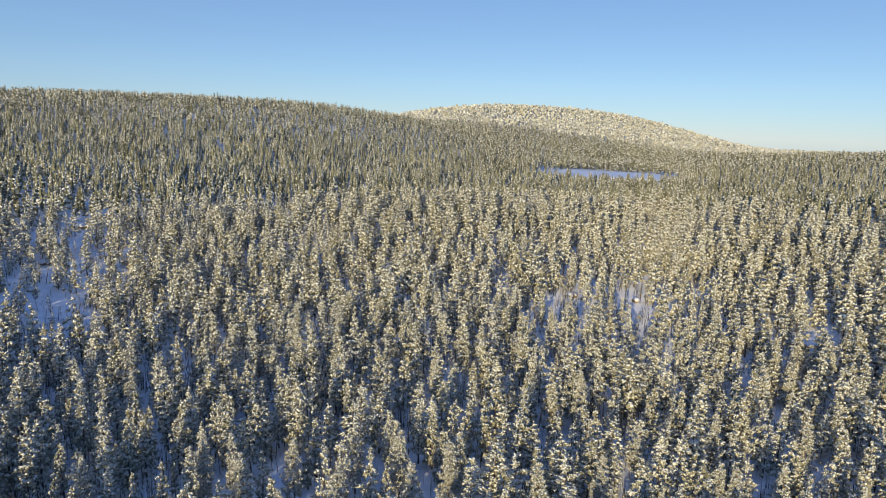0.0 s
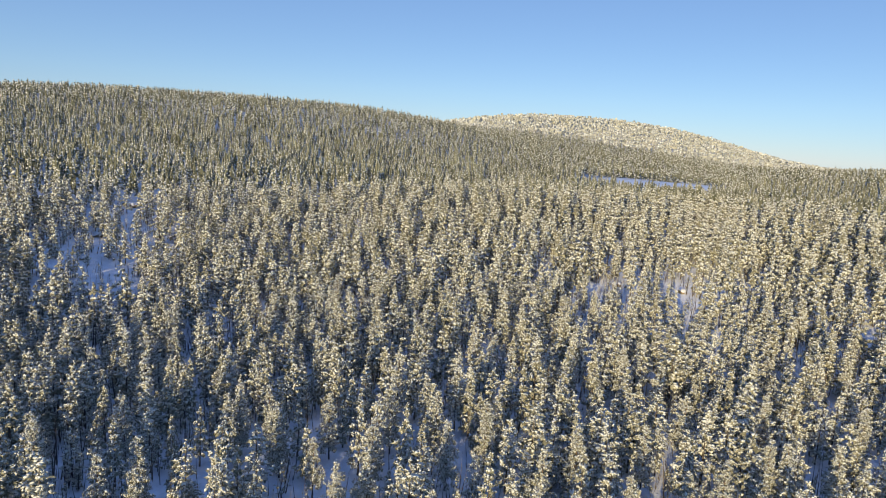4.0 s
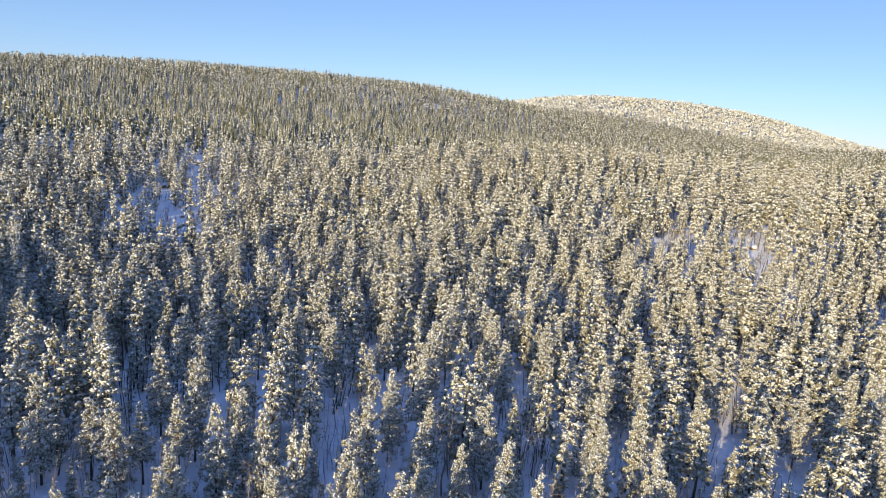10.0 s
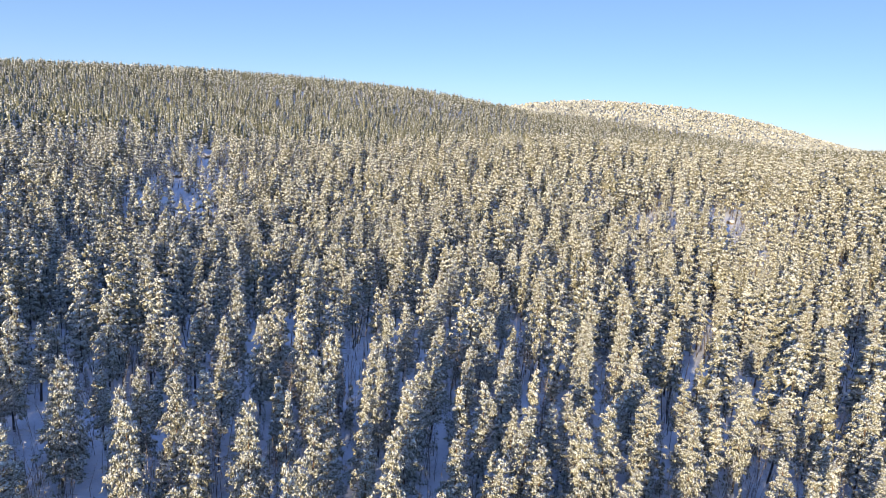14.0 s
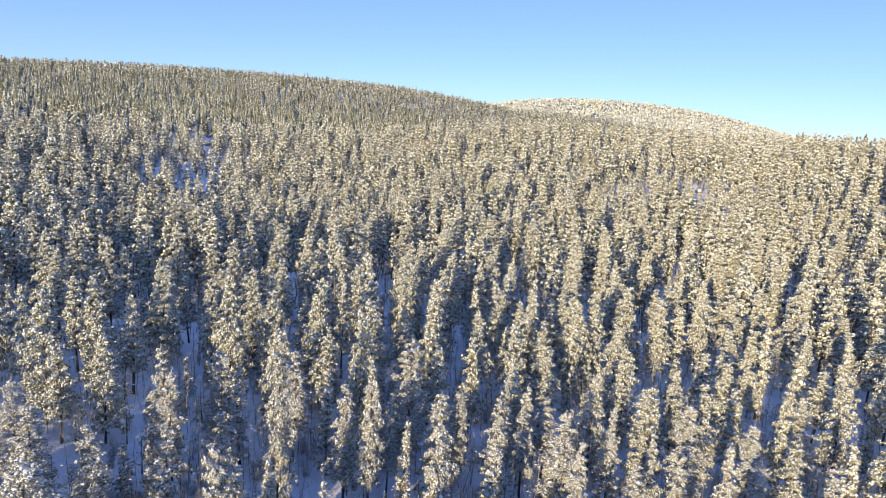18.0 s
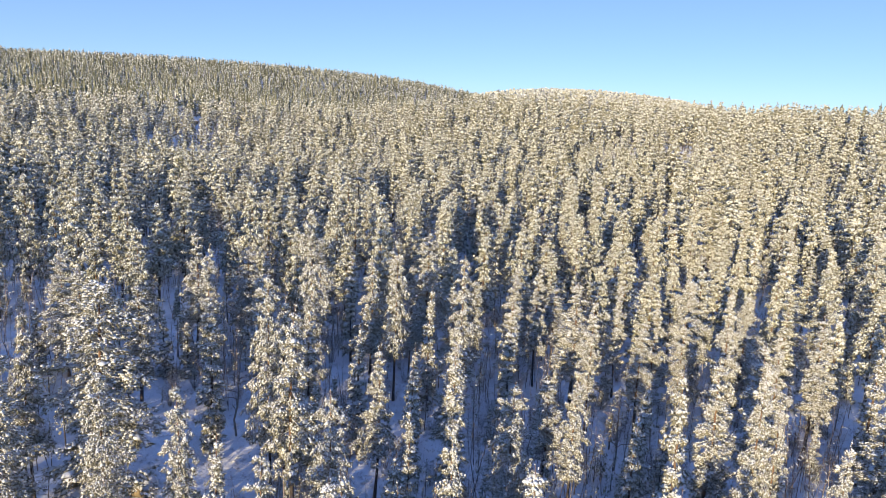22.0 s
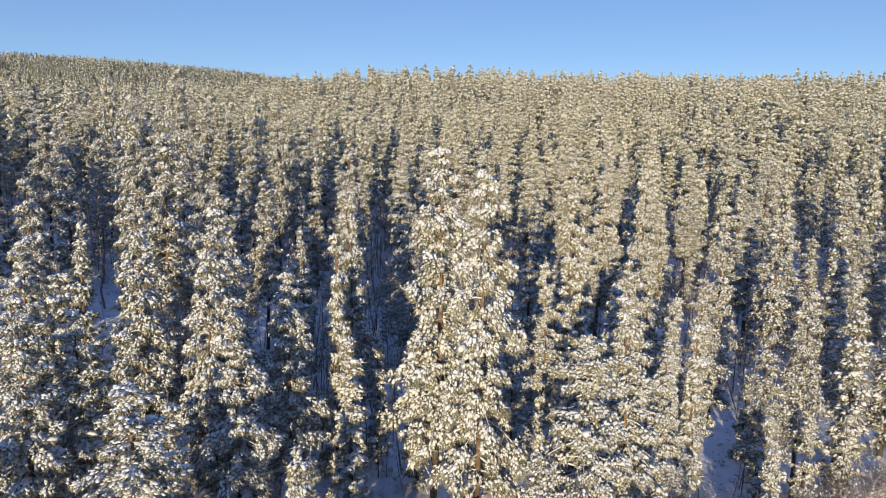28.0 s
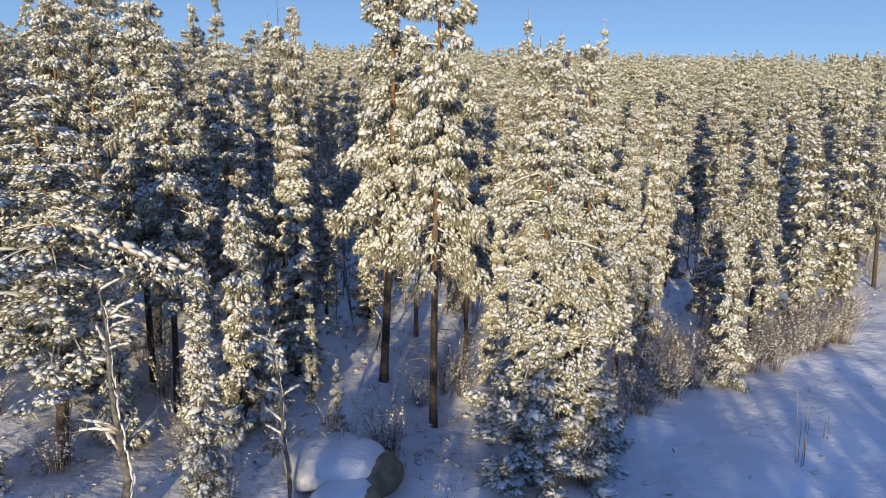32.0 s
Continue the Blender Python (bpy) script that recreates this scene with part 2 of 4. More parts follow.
def lake_sheet():
    a = np.linspace(0, 2 * math.pi, 49)[:-1]
    across, along = 80 * np.cos(a), 66 * np.sin(a)
    rim = np.stack([185 + across * 0.968 + along * 0.25, 728 - across * 0.25 + along * 0.968, np.full(48, LAKE_Z)], 1)
    low = rim - (0, 0, 1.0)
    k = np.arange(48)
    sides = np.stack([k, k + 48, (k + 1) % 48 + 48, (k + 1) % 48], 1)
    mesh = raw_mesh("frozen_lake", np.concatenate([rim, low, [(185, 728, LAKE_Z)]]), [sides, np.stack([k, (k + 1) % 48, np.full(48, 96)], 1)], False)
    return tagged(thing("frozen_lake", mesh, ICE), "frozen lake under wind-packed grey snow among wooded hills", "lake", kind="structure")


lake_sheet()


# ---- trees ----
OCTA = np.array([(1, 0, 0), (-1, 0, 0), (0, 1, 0), (0, -1, 0), (0, 0, 1), (0, 0, -1)], float)
OCTA_F = np.array([(0, 2, 4), (2, 1, 4), (1, 3, 4), (3, 0, 4), (2, 0, 5), (1, 2, 5), (3, 1, 5), (0, 3, 5)])

WEDGE = np.array([(1, 0, 0), (-0.55, 0.9, 0), (-0.55, -0.9, 0), (0.1, 0, 1), (0.1, 0, -1)], float)      # a clot far off
WEDGE_F = np.array([(0, 1, 3), (1, 2, 3), (2, 0, 3), (1, 0, 4), (2, 1, 4), (0, 2, 4)])
POD = np.array([(1, 0, 0)] + [(0.55, 0.84 * math.cos(a), 0.84 * math.sin(a)) for a in (0.4, 1.97, 3.54, 5.11)]
               + [(-0.5, 0.9 * math.cos(a), 0.9 * math.sin(a)) for a in (0.4, 1.97, 3.54, 5.11)] + [(-1, 0, 0)], float)
POD_F = np.array([(0, 1 + k, 1 + (k + 1) % 4) for k in range(4)] + [(1 + k, 5 + k, 5 + (k + 1) % 4) for k in range(4)]
                 + [(1 + k, 5 + (k + 1) % 4, 1 + (k + 1) % 4) for k in range(4)] + [(9, 5 + (k + 1) % 4, 5 + k) for k in range(4)])


def frames_of(way):
    """Side and up vectors for each direction."""
    way = way / np.linalg.norm(way, axis=1, keepdims=True)
    side = np.cross(way, (0, 0, 1.0))
    side /= np.linalg.norm(side, axis=1, keepdims=True) + 1e-6
    return way, side, np.cross(side, way)


def lumps(rng, place, way, length, wide, thick, jitter=0.22, round_ends=False, slight=False):
    """Rounded clots, one for each place, along the ways given."""
    n = len(place)
    form, form_f = (POD, POD_F) if round_ends else (WEDGE, WEDGE_F) if slight else (OCTA, OCTA_F)
    way, side, up = frames_of(way)
    shape = form[None] * (1 + rng.uniform(-jitter, jitter, (n, len(form), 1)))
    v = (shape[..., :1] * (way * length[:, None])[:, None] + shape[..., 1:2] * (side * (wide)[:, None])[:, None]
         + shape[..., 2:] * (up * thick[:, None])[:, None] + place[:, None])
    v += rng.uniform(-0.1, 0.1, v.shape) * wide[:, None, None]
    f = form_f[None] + len(form) * np.arange(n)[:, None, None]
    return v.reshape(-1, 3), f.reshape(-1, 3)


def blades(rng, place, way, length, wide, count):
    """Thin needle sprays, count to each place."""
    place, way = np.repeat(place, count, 0), np.repeat(way, count, 0)
    length, wide = np.repeat(length, count), np.repeat(wide, count)
    way = way / np.linalg.norm(way, axis=1, keepdims=True) + rng.normal(0, 0.55, way.shape)
    way, side, up = frames_of(way)
    turn = rng.uniform(0, math.pi, len(way))[:, None]
    across = side * np.cos(turn) + up * np.sin(turn)
    root = place - way * (length * 0.4)[:, None]
    v = np.stack([root + across * wide[:, None], root - across * wide[:, None], place + way * (length * 1.15)[:, None]], 1)
    return v.reshape(-1, 3), np.arange(len(v) * 3).reshape(-1, 3)


def tube(points, radii, sides=6):
    """A tapered stem along points."""
    points = np.asarray(points, float)
    way = np.gradient(points, axis=0)
    way /= np.linalg.norm(way, axis=1, keepdims=True)
    ref = np.where(np.abs(way[:, 2:]) > 0.8, np.array([[1.0, 0, 0]]), np.array([[0, 0, 1.0]]))
    side = np.cross(way, ref)
    side /= np.linalg.norm(side, axis=1, keepdims=True)
    up = np.cross(side, way)
    a = np.arange(sides) * 2 * math.pi / sides
    ring = np.cos(a)[None, :, None] * side[:, None] + np.sin(a)[None, :, None] * up[:, None]
    v = (points[:, None] + ring * np.asarray(radii)[:, None, None]).reshape(-1, 3)
    i = (np.arange(len(points) - 1)[:, None] * sides + np.arange(sides)[None]).ravel()
    j = (np.arange(len(points) - 1)[:, None] * sides + (np.arange(sides)[None] + 1) % sides).ravel()
    return v, np.stack([i, j, j + sides, i + sides], 1)


def join(pieces):
    verts, faces, at = [], {}, 0
    for v, f in pieces:
        verts.append(v)
        faces.setdefault(f.shape[1], []).append(f + at)
        at += len(v)
    return np.concatenate(verts), [np.concatenate(f) for f in faces.values()]


def crown_width(kind, s):
    """The crown's half width, as a share of the widest, at the share s of the crown's height."""
    if kind == "pine":
        return np.clip(1.02 - s, 0, 1) ** 0.8 * (0.66 + 0.34 * np.clip(s * 4, 0, 1)) * 1.16
    if kind == "broad":
        return np.clip(1.03 - s, 0, 1) ** 0.62 * (0.7 + 0.3 * np.clip(s * 3, 0, 1))
    if kind == "column":
        return np.clip(1.02 - s, 0, 1) ** 0.78 * (0.75 + 0.25 * np.clip(s * 4, 0, 1))
    return np.clip(1.03 - s, 0, 1) ** 0.85          # young: a cone


def tree_parts(kind, rng, height, start, wide, clots, size, level, snowy=1.0):
    """The meshes of one snow-laden conifer: stem, limbs, needles and the snow on them. level 0 is the finest, 4 the coarsest."""
    fine = level == 0
    zs = np.linspace(-0.35, height, (14, 14, 10, 5, 4)[level])
    bend = rng.normal(0, 0.012 * height, 2)
    sway = lambda z: np.stack([bend[0] * np.sin(z / height * 2.4), bend[1] * np.sin(z / height * 3.1), z], -1)
    r0 = 0.0095 * height + 0.02
    radii = r0 * np.clip(1 - zs / height, 0.02, 1.1) ** 0.75
    radii[0] *= 1.25
    trunk = tube(sway(zs), radii, (12, 8, 6, 4, 3)[level])

    # limbs, whorl by whorl, bent down by their load
    low = start * height
    step = (0.56, 0.58, 0.68, 0.9, 1.05)[level]
    limbs = []
    z = low
    skew = rng.uniform(0, 2 * math.pi)
    while z < height - 0.25:
        s = (z - low) / (height - low)
        reach = wide * crown_width(kind, s)
        first = rng.uniform(0, 2 * math.pi)
        number = rng.integers(4, 6) if level < 3 else 4
        for k in range(number):
            a = first + 2 * math.pi * (k + rng.uniform(-0.35, 0.35)) / number
            long = reach * rng.uniform(0.45, 1.1) * (1.25 if rng.random() < 0.08 else 1.0) * (1 + 0.12 * math.cos(a - skew)) * (1 + 0.14 * math.sin(2 * a + 1.4 * z + skew) * math.sin(0.9 * z - a))
            if long < 0.12:
                continue
            lift = 0.6 * s ** 1.3 - 0.12 * (1 - s) + rng.normal(0, 0.15)
            out = np.array([math.cos(a), math.sin(a), 0])
            u = np.linspace(0, 1, 5)[:, None]
            pts = sway(np.array([z + rng.uniform(-0.4, 0.4) * step])) + out * u * long + np.array([0, 0, 1.0]) * long * (lift * u - 0.42 * u ** 2)
            limbs.append((pts, long, s))
        z += step * rng.uniform(0.75, 1.25)
    total = sum(long + 0.25 for _, long, _ in limbs)
    pieces, ridges, place, way, scale, top_side = [], [], [], [], [], []
    for pts, long, s in limbs:
        rad = 0.01 + 0.011 * long
        if level < 2 or level == 2 and rng.random() < 0.5:
            pieces.append(tube(pts, np.linspace(rad, 0.005, 5), 4 if fine else 3))
        if level < 2:                              # a thin line of snow along the limb
            ridges.append(tube(pts[:4] + (0, 0, rad * 0.8), np.linspace(rad * 1.1, 0.012, 4) * rng.uniform(0.8, 1.5), 4 if fine else 3))
        count = max(2, int(round(clots * (long + 0.25) / total)))
        along = pts[4] - pts[2]
        along = along / np.linalg.norm(along)
        side = np.cross(along, (0, 0, 1.0))
        side /= np.linalg.norm(side) + 1e-6
        sprays = max(2, int(1.6 + long * (3.4, 3.2, 2.8, 2.2, 1.6)[level]))
        u = np.clip(rng.beta(1.7, 1.0, sprays), 0.15, 1.0)
        off = rng.normal(0, 1, sprays) * (0.06 + 0.28 * long * (1.05 - u * 0.55))
        heart = np.stack([np.interp(u, np.linspace(0, 1, 5), pts[:, c]) for c in range(3)], 1) + side * (off * 0.85)[:, None]
        heart[:, 2] += rng.normal(-0.03, 0.06, sprays) * (0.6 + 0.6 * long) - 0.15 * np.abs(off)
        which = rng.integers(0, sprays, count)
        wide_spray = (0.18 + 0.09 * min(long, 2.2)) * (0.95, 0.95, 1.0, 1.0, 0.95)[level]
        stray = rng.normal(0, 1, (count, 3))
        stray *= (wide_spray * rng.uniform(0.25, 1.0, count) ** 0.5 / np.linalg.norm(stray, axis=1))[:, None]
        stray *= (1, 1, (0.6, 0.65, 0.75, 0.85, 0.9)[level])
        top_side.append(stray[:, 2] / wide_spray * (1.66, 1.5, 1.33, 1.2, 1.1)[level])
        w = along * rng.uniform(0.1, 0.9, count)[:, None] + side * (np.sign(off[which]) * rng.uniform(0, 0.7, count))[:, None] + stray * 2.0 + np.array([0, 0, -1.0]) * rng.uniform(0.1, 1.0, count)[:, None]
        place.append(heart[which] + stray)
        way.append(w)
        scale.append(size * np.clip(rng.lognormal(-0.06, 0.36, count), 0.45, 2.1) * (1.0 - 0.25 * s))
        if fine and long > 0.7:                    # side twigs under the load
            for k in range(3):
                c = pts[2] + (pts[4] - pts[2]) * (k - 0.6) / 2.2
                tip = c + side * rng.choice((-1, 1)) * rng.uniform(0.2, 0.4) * long + along * 0.2 * long - np.array([0, 0, 0.12 * long])
                pieces.append(tube(np.stack([c, (c + tip) / 2 + (0, 0, 0.02), tip]), [0.009, 0.007, 0.004], 3))
    place, way, scale, top_side = np.concatenate(place), np.concatenate(way), np.concatenate(scale), np.concatenate(top_side)
    top = sway(np.array([height]))[0]
    crest = (8, 8, 6, 4, 2)[level]
    for k in range(crest):
        place[-1 - k] = top - (rng.normal(0, 0.04 + 0.012 * k), rng.normal(0, 0.04 + 0.012 * k), 1.1 / crest * k)
        way[-1 - k] = (rng.normal(0, 0.5), rng.normal(0, 0.5), 1.0)
        scale[-1 - k] *= 0.7
    if start > 0.12 and level < 3:
        for k in range((26, 12, 5)[level]):        # dead snags under the crown
            zz, a = rng.uniform(0.12, 1.1) * low + 0.4, rng.uniform(0, 6.28)
            long = rng.uniform(0.4, 1.5)
            out = np.array([math.cos(a), math.sin(a), rng.uniform(-0.35, 0.15)])
            pieces.append(tube(sway(np.full(3, zz)) + out * np.linspace(0, long, 3)[:, None] + np.array([[0, 0, 0], [0, 0, 0.03], [0, 0, -0.1]]), [0.016, 0.011, 0.004], 3))
    green = [blades(rng, place, way, scale * (1.6, 1.6, 1.6, 1.5, 1.3)[level], scale * (0.28, 0.3, 0.34, 0.42, 0.5)[level], (4, 3, 2, 1, 1)[level])]
    chance = (0.82, 0.88, 0.92, 0.92, 0.9)[level] * snowy + 0.32 * np.clip(top_side, -1, 1)
    # some shoots carry much snow, others have shed it
    chance += 0.2 * np.sin(place[:, 0] * 2.1 + place[:, 2] * 1.7) * np.sin(place[:, 1] * 2.3 - place[:, 2] * 1.1)
    keep = rng.random(len(place)) < chance
    if level > 1:                                  # bare tufts
        q = ~keep
        green.append(lumps(rng, place[q], way[q], scale[q] * 1.15, scale[q] * 0.7, scale[q] * 0.62, 0.3, False, level > 3))
    p, w, sc = place[keep] + np.array([0, 0, 1.0]) * (scale[keep] * 0.4)[:, None], way[keep] * (1, 1, 0.75) if level < 2 else way[keep] * 0.6 - (0, 0, 0.7), scale[keep]
    n = len(p)
    white = [lumps(rng, p, w, sc * rng.uniform(0.6, 0.95, n), sc * rng.uniform(0.5, 0.8, n), sc * rng.uniform(0.42, 0.64, n), 0.3, fine, level > 2)] + ridges
    if level < 3:                                  # fat pads of snow on the boughs
        pick = rng.choice(n, int(n * 0.02), False)
        white.append(lumps(rng, p[pick] + (0, 0, size * 0.4), w[pick] * (1, 1, 0.3) + (0.01, 0, 0), sc[pick] * rng.uniform(1.1, 1.8, len(pick)), sc[pick] * rng.uniform(0.9, 1.3, len(pick)), sc[pick] * rng.uniform(0.6, 0.9, len(pick)), 0.32, fine))
    return trunk, pieces, green, white


def tree(kind, seed, height, start, wide, clots, size, level, name, label):
    """One conifer as a thing with its parts."""
    root = new(name)
    tagged(root, label, "tree", kind="thing")
    trunk, pieces, green, white = tree_parts(kind, np.random.default_rng(seed), height, start, wide, clots, size, level, 0.92 + 0.08 * (seed % 3))
    thing("trunk", raw_mesh("trunk", *trunk), BARK, root)
    tagged(thing("bough", raw_mesh("bough", *join(pieces)), DEADWOOD, root), kind="stuff")
    tagged(thing("foliage", raw_mesh("foliage", *join(green), False), NEEDLES if level < 2 else FROSTED, root), kind="stuff")
    tagged(thing("snow_load", raw_mesh("snow_load", *join(white)), SNOW if level < 2 else FROST_CLOTS, root), kind="stuff")
    return root


LABELS = {
    "pine": "tall Scots pine with snow-laden boughs and orange upper trunk",
    "broad": "broad old Scots pine with heavy snow-covered limbs",
    "column": "slender conifer plastered with snow from top to foot",
    "young": "young cone-shaped pine bent under fresh snow",
}
NAMES = {"pine": "pine_tree", "broad": "broad_pine_tree", "column": "slender_conifer", "young": "young_pine"}
#        kind, model height, crown start, half width
MODELS = {"pine": (15.0, 0.33, 2.1), "broad": (15.0, 0.2, 3.2), "column": (10.0, 0.1, 0.95), "young": (7.0, 0.06, 1.25)}
GROUPS = {"pine": "pines of the forest", "broad": "broad old pines", "column": "slender conifers", "young": "young pines"}
made = {}


def plant(kind, x, y, height, wide, level, seed):
    """Plants a tree of that kind, height and half width; alike trees share their meshes."""
    model_h, start, model_w = MODELS[kind]
    key = (kind, level, seed % (3 if kind == "pine" else 2))
    slim, tall = wide / model_w, height / model_h
    m = pose(x, y, ground_at(x, y) - 0.05, 0, 0, (seed * 77.7) % 360) @ Matrix.Diagonal((slim, slim, tall, 1))
    if key in made:
        twin = copy_thing(made[key], pose(0, 0, 0))
        twin.matrix_basis = m
        return twin
    clots = round({"pine": 1.0, "broad": 1.5, "column": 0.42, "young": 0.45}[kind] * (10500, 5200, 2300)[level])
    made[key] = tree(kind, 11 + 7 * key[2] + 31 * len(kind) + level, model_h, start, model_w, clots, (0.088, 0.11, 0.162)[level], level, NAMES[kind], LABELS[kind])
    made[key].matrix_basis = m
    return tagged(made[key], group=GROUPS[kind])


# the trees that stand out, grove by grove: x, y, height, half width
TREES_BY_CLEARING = [
    (1.8, -25.0, 13.5, 2.7), (3.9, -22.2, 14, 1.9), (-8.4, -26.7, 7.3, 0.75), (-5.6, -20.4, 4.2, 0.45), (-4.8, -23.5, 3.4, 0.45),
    (-12, -15.9, 15, 2.0), (-11.5, -19.0, 14, 1.7), (-10.3, -20.9, 13, 1.6), (-6.4, -9, 15, 1.6), (-4.9, -10.4, 8, 0.8),
    (-12.7, -24.7, 11, 2.3), (12.3, -19.8, 7, 1.0), (32.5, -6.9, 14, 1.8), (-17.8, 31, 17, 2.5), (-13.8, 18.3, 17, 1.7),
    (-25.1, 39.4, 17, 2.8), (-7.2, 15.7, 17, 1.8), (-10.8, 38.7, 17, 2.3), (-18, -1.4, 17, 2.3), (-35, 35, 17, 2.9),
    (8.1, -2.4, 17, 1.4), (14.3, -0.5, 17, 1.5), (16.7, 13.9, 17, 1.6), (-2.7, -18.3, 19, 2.3), (-1.2, -21.7, 18.8, 2.0),
    (-30.8, -3.2, 17, 5.0), (-20.8, 1.7, 18, 2.4), (-22, 16.5, 19.5, 2.5),
]
TREES_IN_HOLLOW = [
    (32, 6, 9, 1.6), (-16.6, -19, 11, 1.6), (-26, -15.2, 9.5, 1.3), (-20.8, -20.7, 11, 1.5), (-23.2, -8.1, 13.5, 1.6),
    (9.3, -17.8, 12, 0.9), (28.6, 1.4, 11, 1.7), (20.3, -13.8, 12, 1.3), (1.9, -18.7, 9, 0.6), (-6.9, -14.7, 15, 0.9),
    (5.7, -12.0, 15, 1.1), (17.3, -5.7, 15, 1.5), (20.9, 13.0, 14, 1.6), (28.8, -1.5, 14, 1.4), (26.0, -10.4, 14, 1.4),
    (-2.0, 22.2, 14, 1.7), (-26.9, 4.6, 14, 1.4), (-20.5, 4.3, 15, 1.7), (-19.7, 8.5, 13, 1.2), (-17.5, 2.7, 10, 0.9),
    (-12.8, 3.0, 13, 1.6), (-10.3, 3.8, 12, 1.1), (-10.2, 17.6, 13, 1.2), (-6.9, 3.1, 14, 1.4), (-5.5, 35.7, 14, 1.7),
    (-2.3, 16.8, 13, 1.2), (0.8, 25.7, 14, 1.5), (4.4, 21.1, 14, 2.3),
]
TREES_ON_SHELF = [
    (2.5, 4.2, 13, 1.5), (8.8, 7.6, 11, 1.2), (12.5, 3.7, 15, 2.1), (17.5, 7.8, 15, 2.1), (26.9, 17.8, 14, 2.1),
    (47.7, 46.9, 15, 2.9), (-12.1, -12.3, 13, 1.3), (-9.2, -11.2, 12, 1.1), (-18.2, -16.3, 12, 1.2), (-21.8, -5.7, 7, 0.4),
    (5.9, -4.6, 7, 1.0), (10.6, -9.4, 12, 1.4), (16.6, 2.0, 13, 1.6), (12.7, 22.0, 13, 1.5), (9.6, 25.5, 13, 1.5),
    (14.5, 18.5, 13, 1.5), (-76.2, 55.3, 15, 2.9), (-50.7, 32.3, 14, 2.3), (-47.1, 41.7, 14, 2.9), (-41.4, 43.4, 13, 2.4),
    (-37.1, 47.2, 14, 2.9), (-34.5, 70.8, 14, 2.9), (-19.4, 74.1, 14, 2.9), (-11.8, 50.8, 15, 2.9), (-5.6, 46.3, 13, 2.3),
    (-1.3, 68.5, 14, 2.9), (1.6, 52.6, 14, 2.9), (11.6, 92.9, 14, 2.9),
]
TREES_UNDER_BANK = [
    (7.8, 49.0, 15, 2.9), (16.5, 60.8, 14, 2.9), (20.0, 32.4, 13, 2.9), (-1.5, 30.1, 12, 1.6), (-25.7, 13.0, 13, 1.7),
    (-29.0, 24.3, 12, 1.3), (-27.6, 30.6, 13, 2.4), (-35.3, 20.0, 14, 2.2), (-16.6, 19.7, 14, 2.0), (-13.0, 23.8, 11, 1.4),
    (-7.1, 8.7, 12, 1.9), (-10.9, 10.9, 10, 0.9), (-15.4, 8.6, 12, 1.3), (-20.6, 10.8, 10, 1.4), (36.9, 37.0, 14, 2.9),
    (-46.6, 33.5, 13, 2.3), (-24.1, 26.8, 13, 2.0), (22.7, 25.0, 13, 2.6), (-49.3, 45.3, 14, 2.9), (-57.1, 63.7, 15, 2.9),
    (-63.9, 84.4, 15, 2.9), (-35.8, 50.4, 13, 2.3), (-43.2, 74.6, 15, 2.9), (-35.1, 64.9, 15, 2.9), (-24.6, 57.0, 14, 2.6),
    (-41.3, 106.7, 13, 2.9), (-18.9, 63.9, 14, 2.9), (-19.3, 87.4, 12, 2.6),
]
TREES_ON_RISE = [
    (-12.2, 54.4, 14, 2.9), (-10.9, 65.0, 13, 2.1), (-16.0, 99.5, 13, 2.9), (-3.6, 57.0, 14, 2.8), (-0.9, 73.0, 12, 2.3),
    (-4.6, 79.7, 14, 2.9), (4.6, 109.5, 14, 2.9), (9.9, 82.4, 14, 2.9), (15.0, 80.3, 15, 2.9), (7.6, 56.5, 13, 2.5),
    (17.0, 63.7, 13, 2.8), (21.2, 59.2, 13, 2.9), (24.2, 88.9, 13, 2.6), (0.3, 56.1, 12, 1.6), (-75.1, 148.3, 15, 2.9),
    (-85.8, 93.6, 14, 2.9), (-33.4, 102.8, 13, 2.9), (-8.8, 119.1, 13, 2.9), (33.4, 91.4, 13, 2.9), (40.4, 95.6, 13, 2.9),
    (49.7, 102.5, 13, 2.9), (47.1, 86.8, 14, 2.9), (-65.7, 86.4, 15, 2.9), (-50.9, 78.9, 14, 2.9), (-48.4, 85.1, 14, 2.9),
    (-59.0, 100.0, 13, 2.6), (-42.0, 102.5, 14, 2.9), (-37.2, 110.1, 13, 2.6),
]
TREES_FAR_SHELF = [
    (-32.1, 100.7, 13, 2.9), (-25.2, 108.0, 13, 2.9), (-24.4, 93.6, 12, 1.8), (-18.3, 82.4, 13, 2.4), (-14.7, 88.5, 14, 2.2),
    (-14.5, 111.2, 14, 2.9), (-6.1, 109.8, 14, 2.9), (-3.5, 101.0, 13, 2.9), (3.0, 106.4, 14, 2.9), (9.2, 93.5, 13, 2.2),
    (17.9, 100.3, 14, 2.9), (29.9, 103.9, 13, 2.9), (51.3, 99.6, 14, 2.9), (59.9, 100.6, 14, 2.9), (72.2, 115.6, 13, 2.9),
    (-66.9, 134.4, 15, 2.9), (55.2, 117.8, 13, 2.9), (40.0, 115.9, 13, 2.9), (31.9, 133.6, 14, 2.9), (16.5, 134.4, 13, 2.9),
    (4.4, 140.1, 13, 2.9), (-12.1, 152.2, 14, 2.9), (-28.0, 177.2, 14, 2.9), (-41.7, 184.1, 14, 2.9), (-54.8, 167.5, 14, 2.9),
    (-43.1, 111.8, 12, 2.8), (1.2, -25.9, 5.5, 1.6), (2.9, -25.3, 6, 1.7),
]
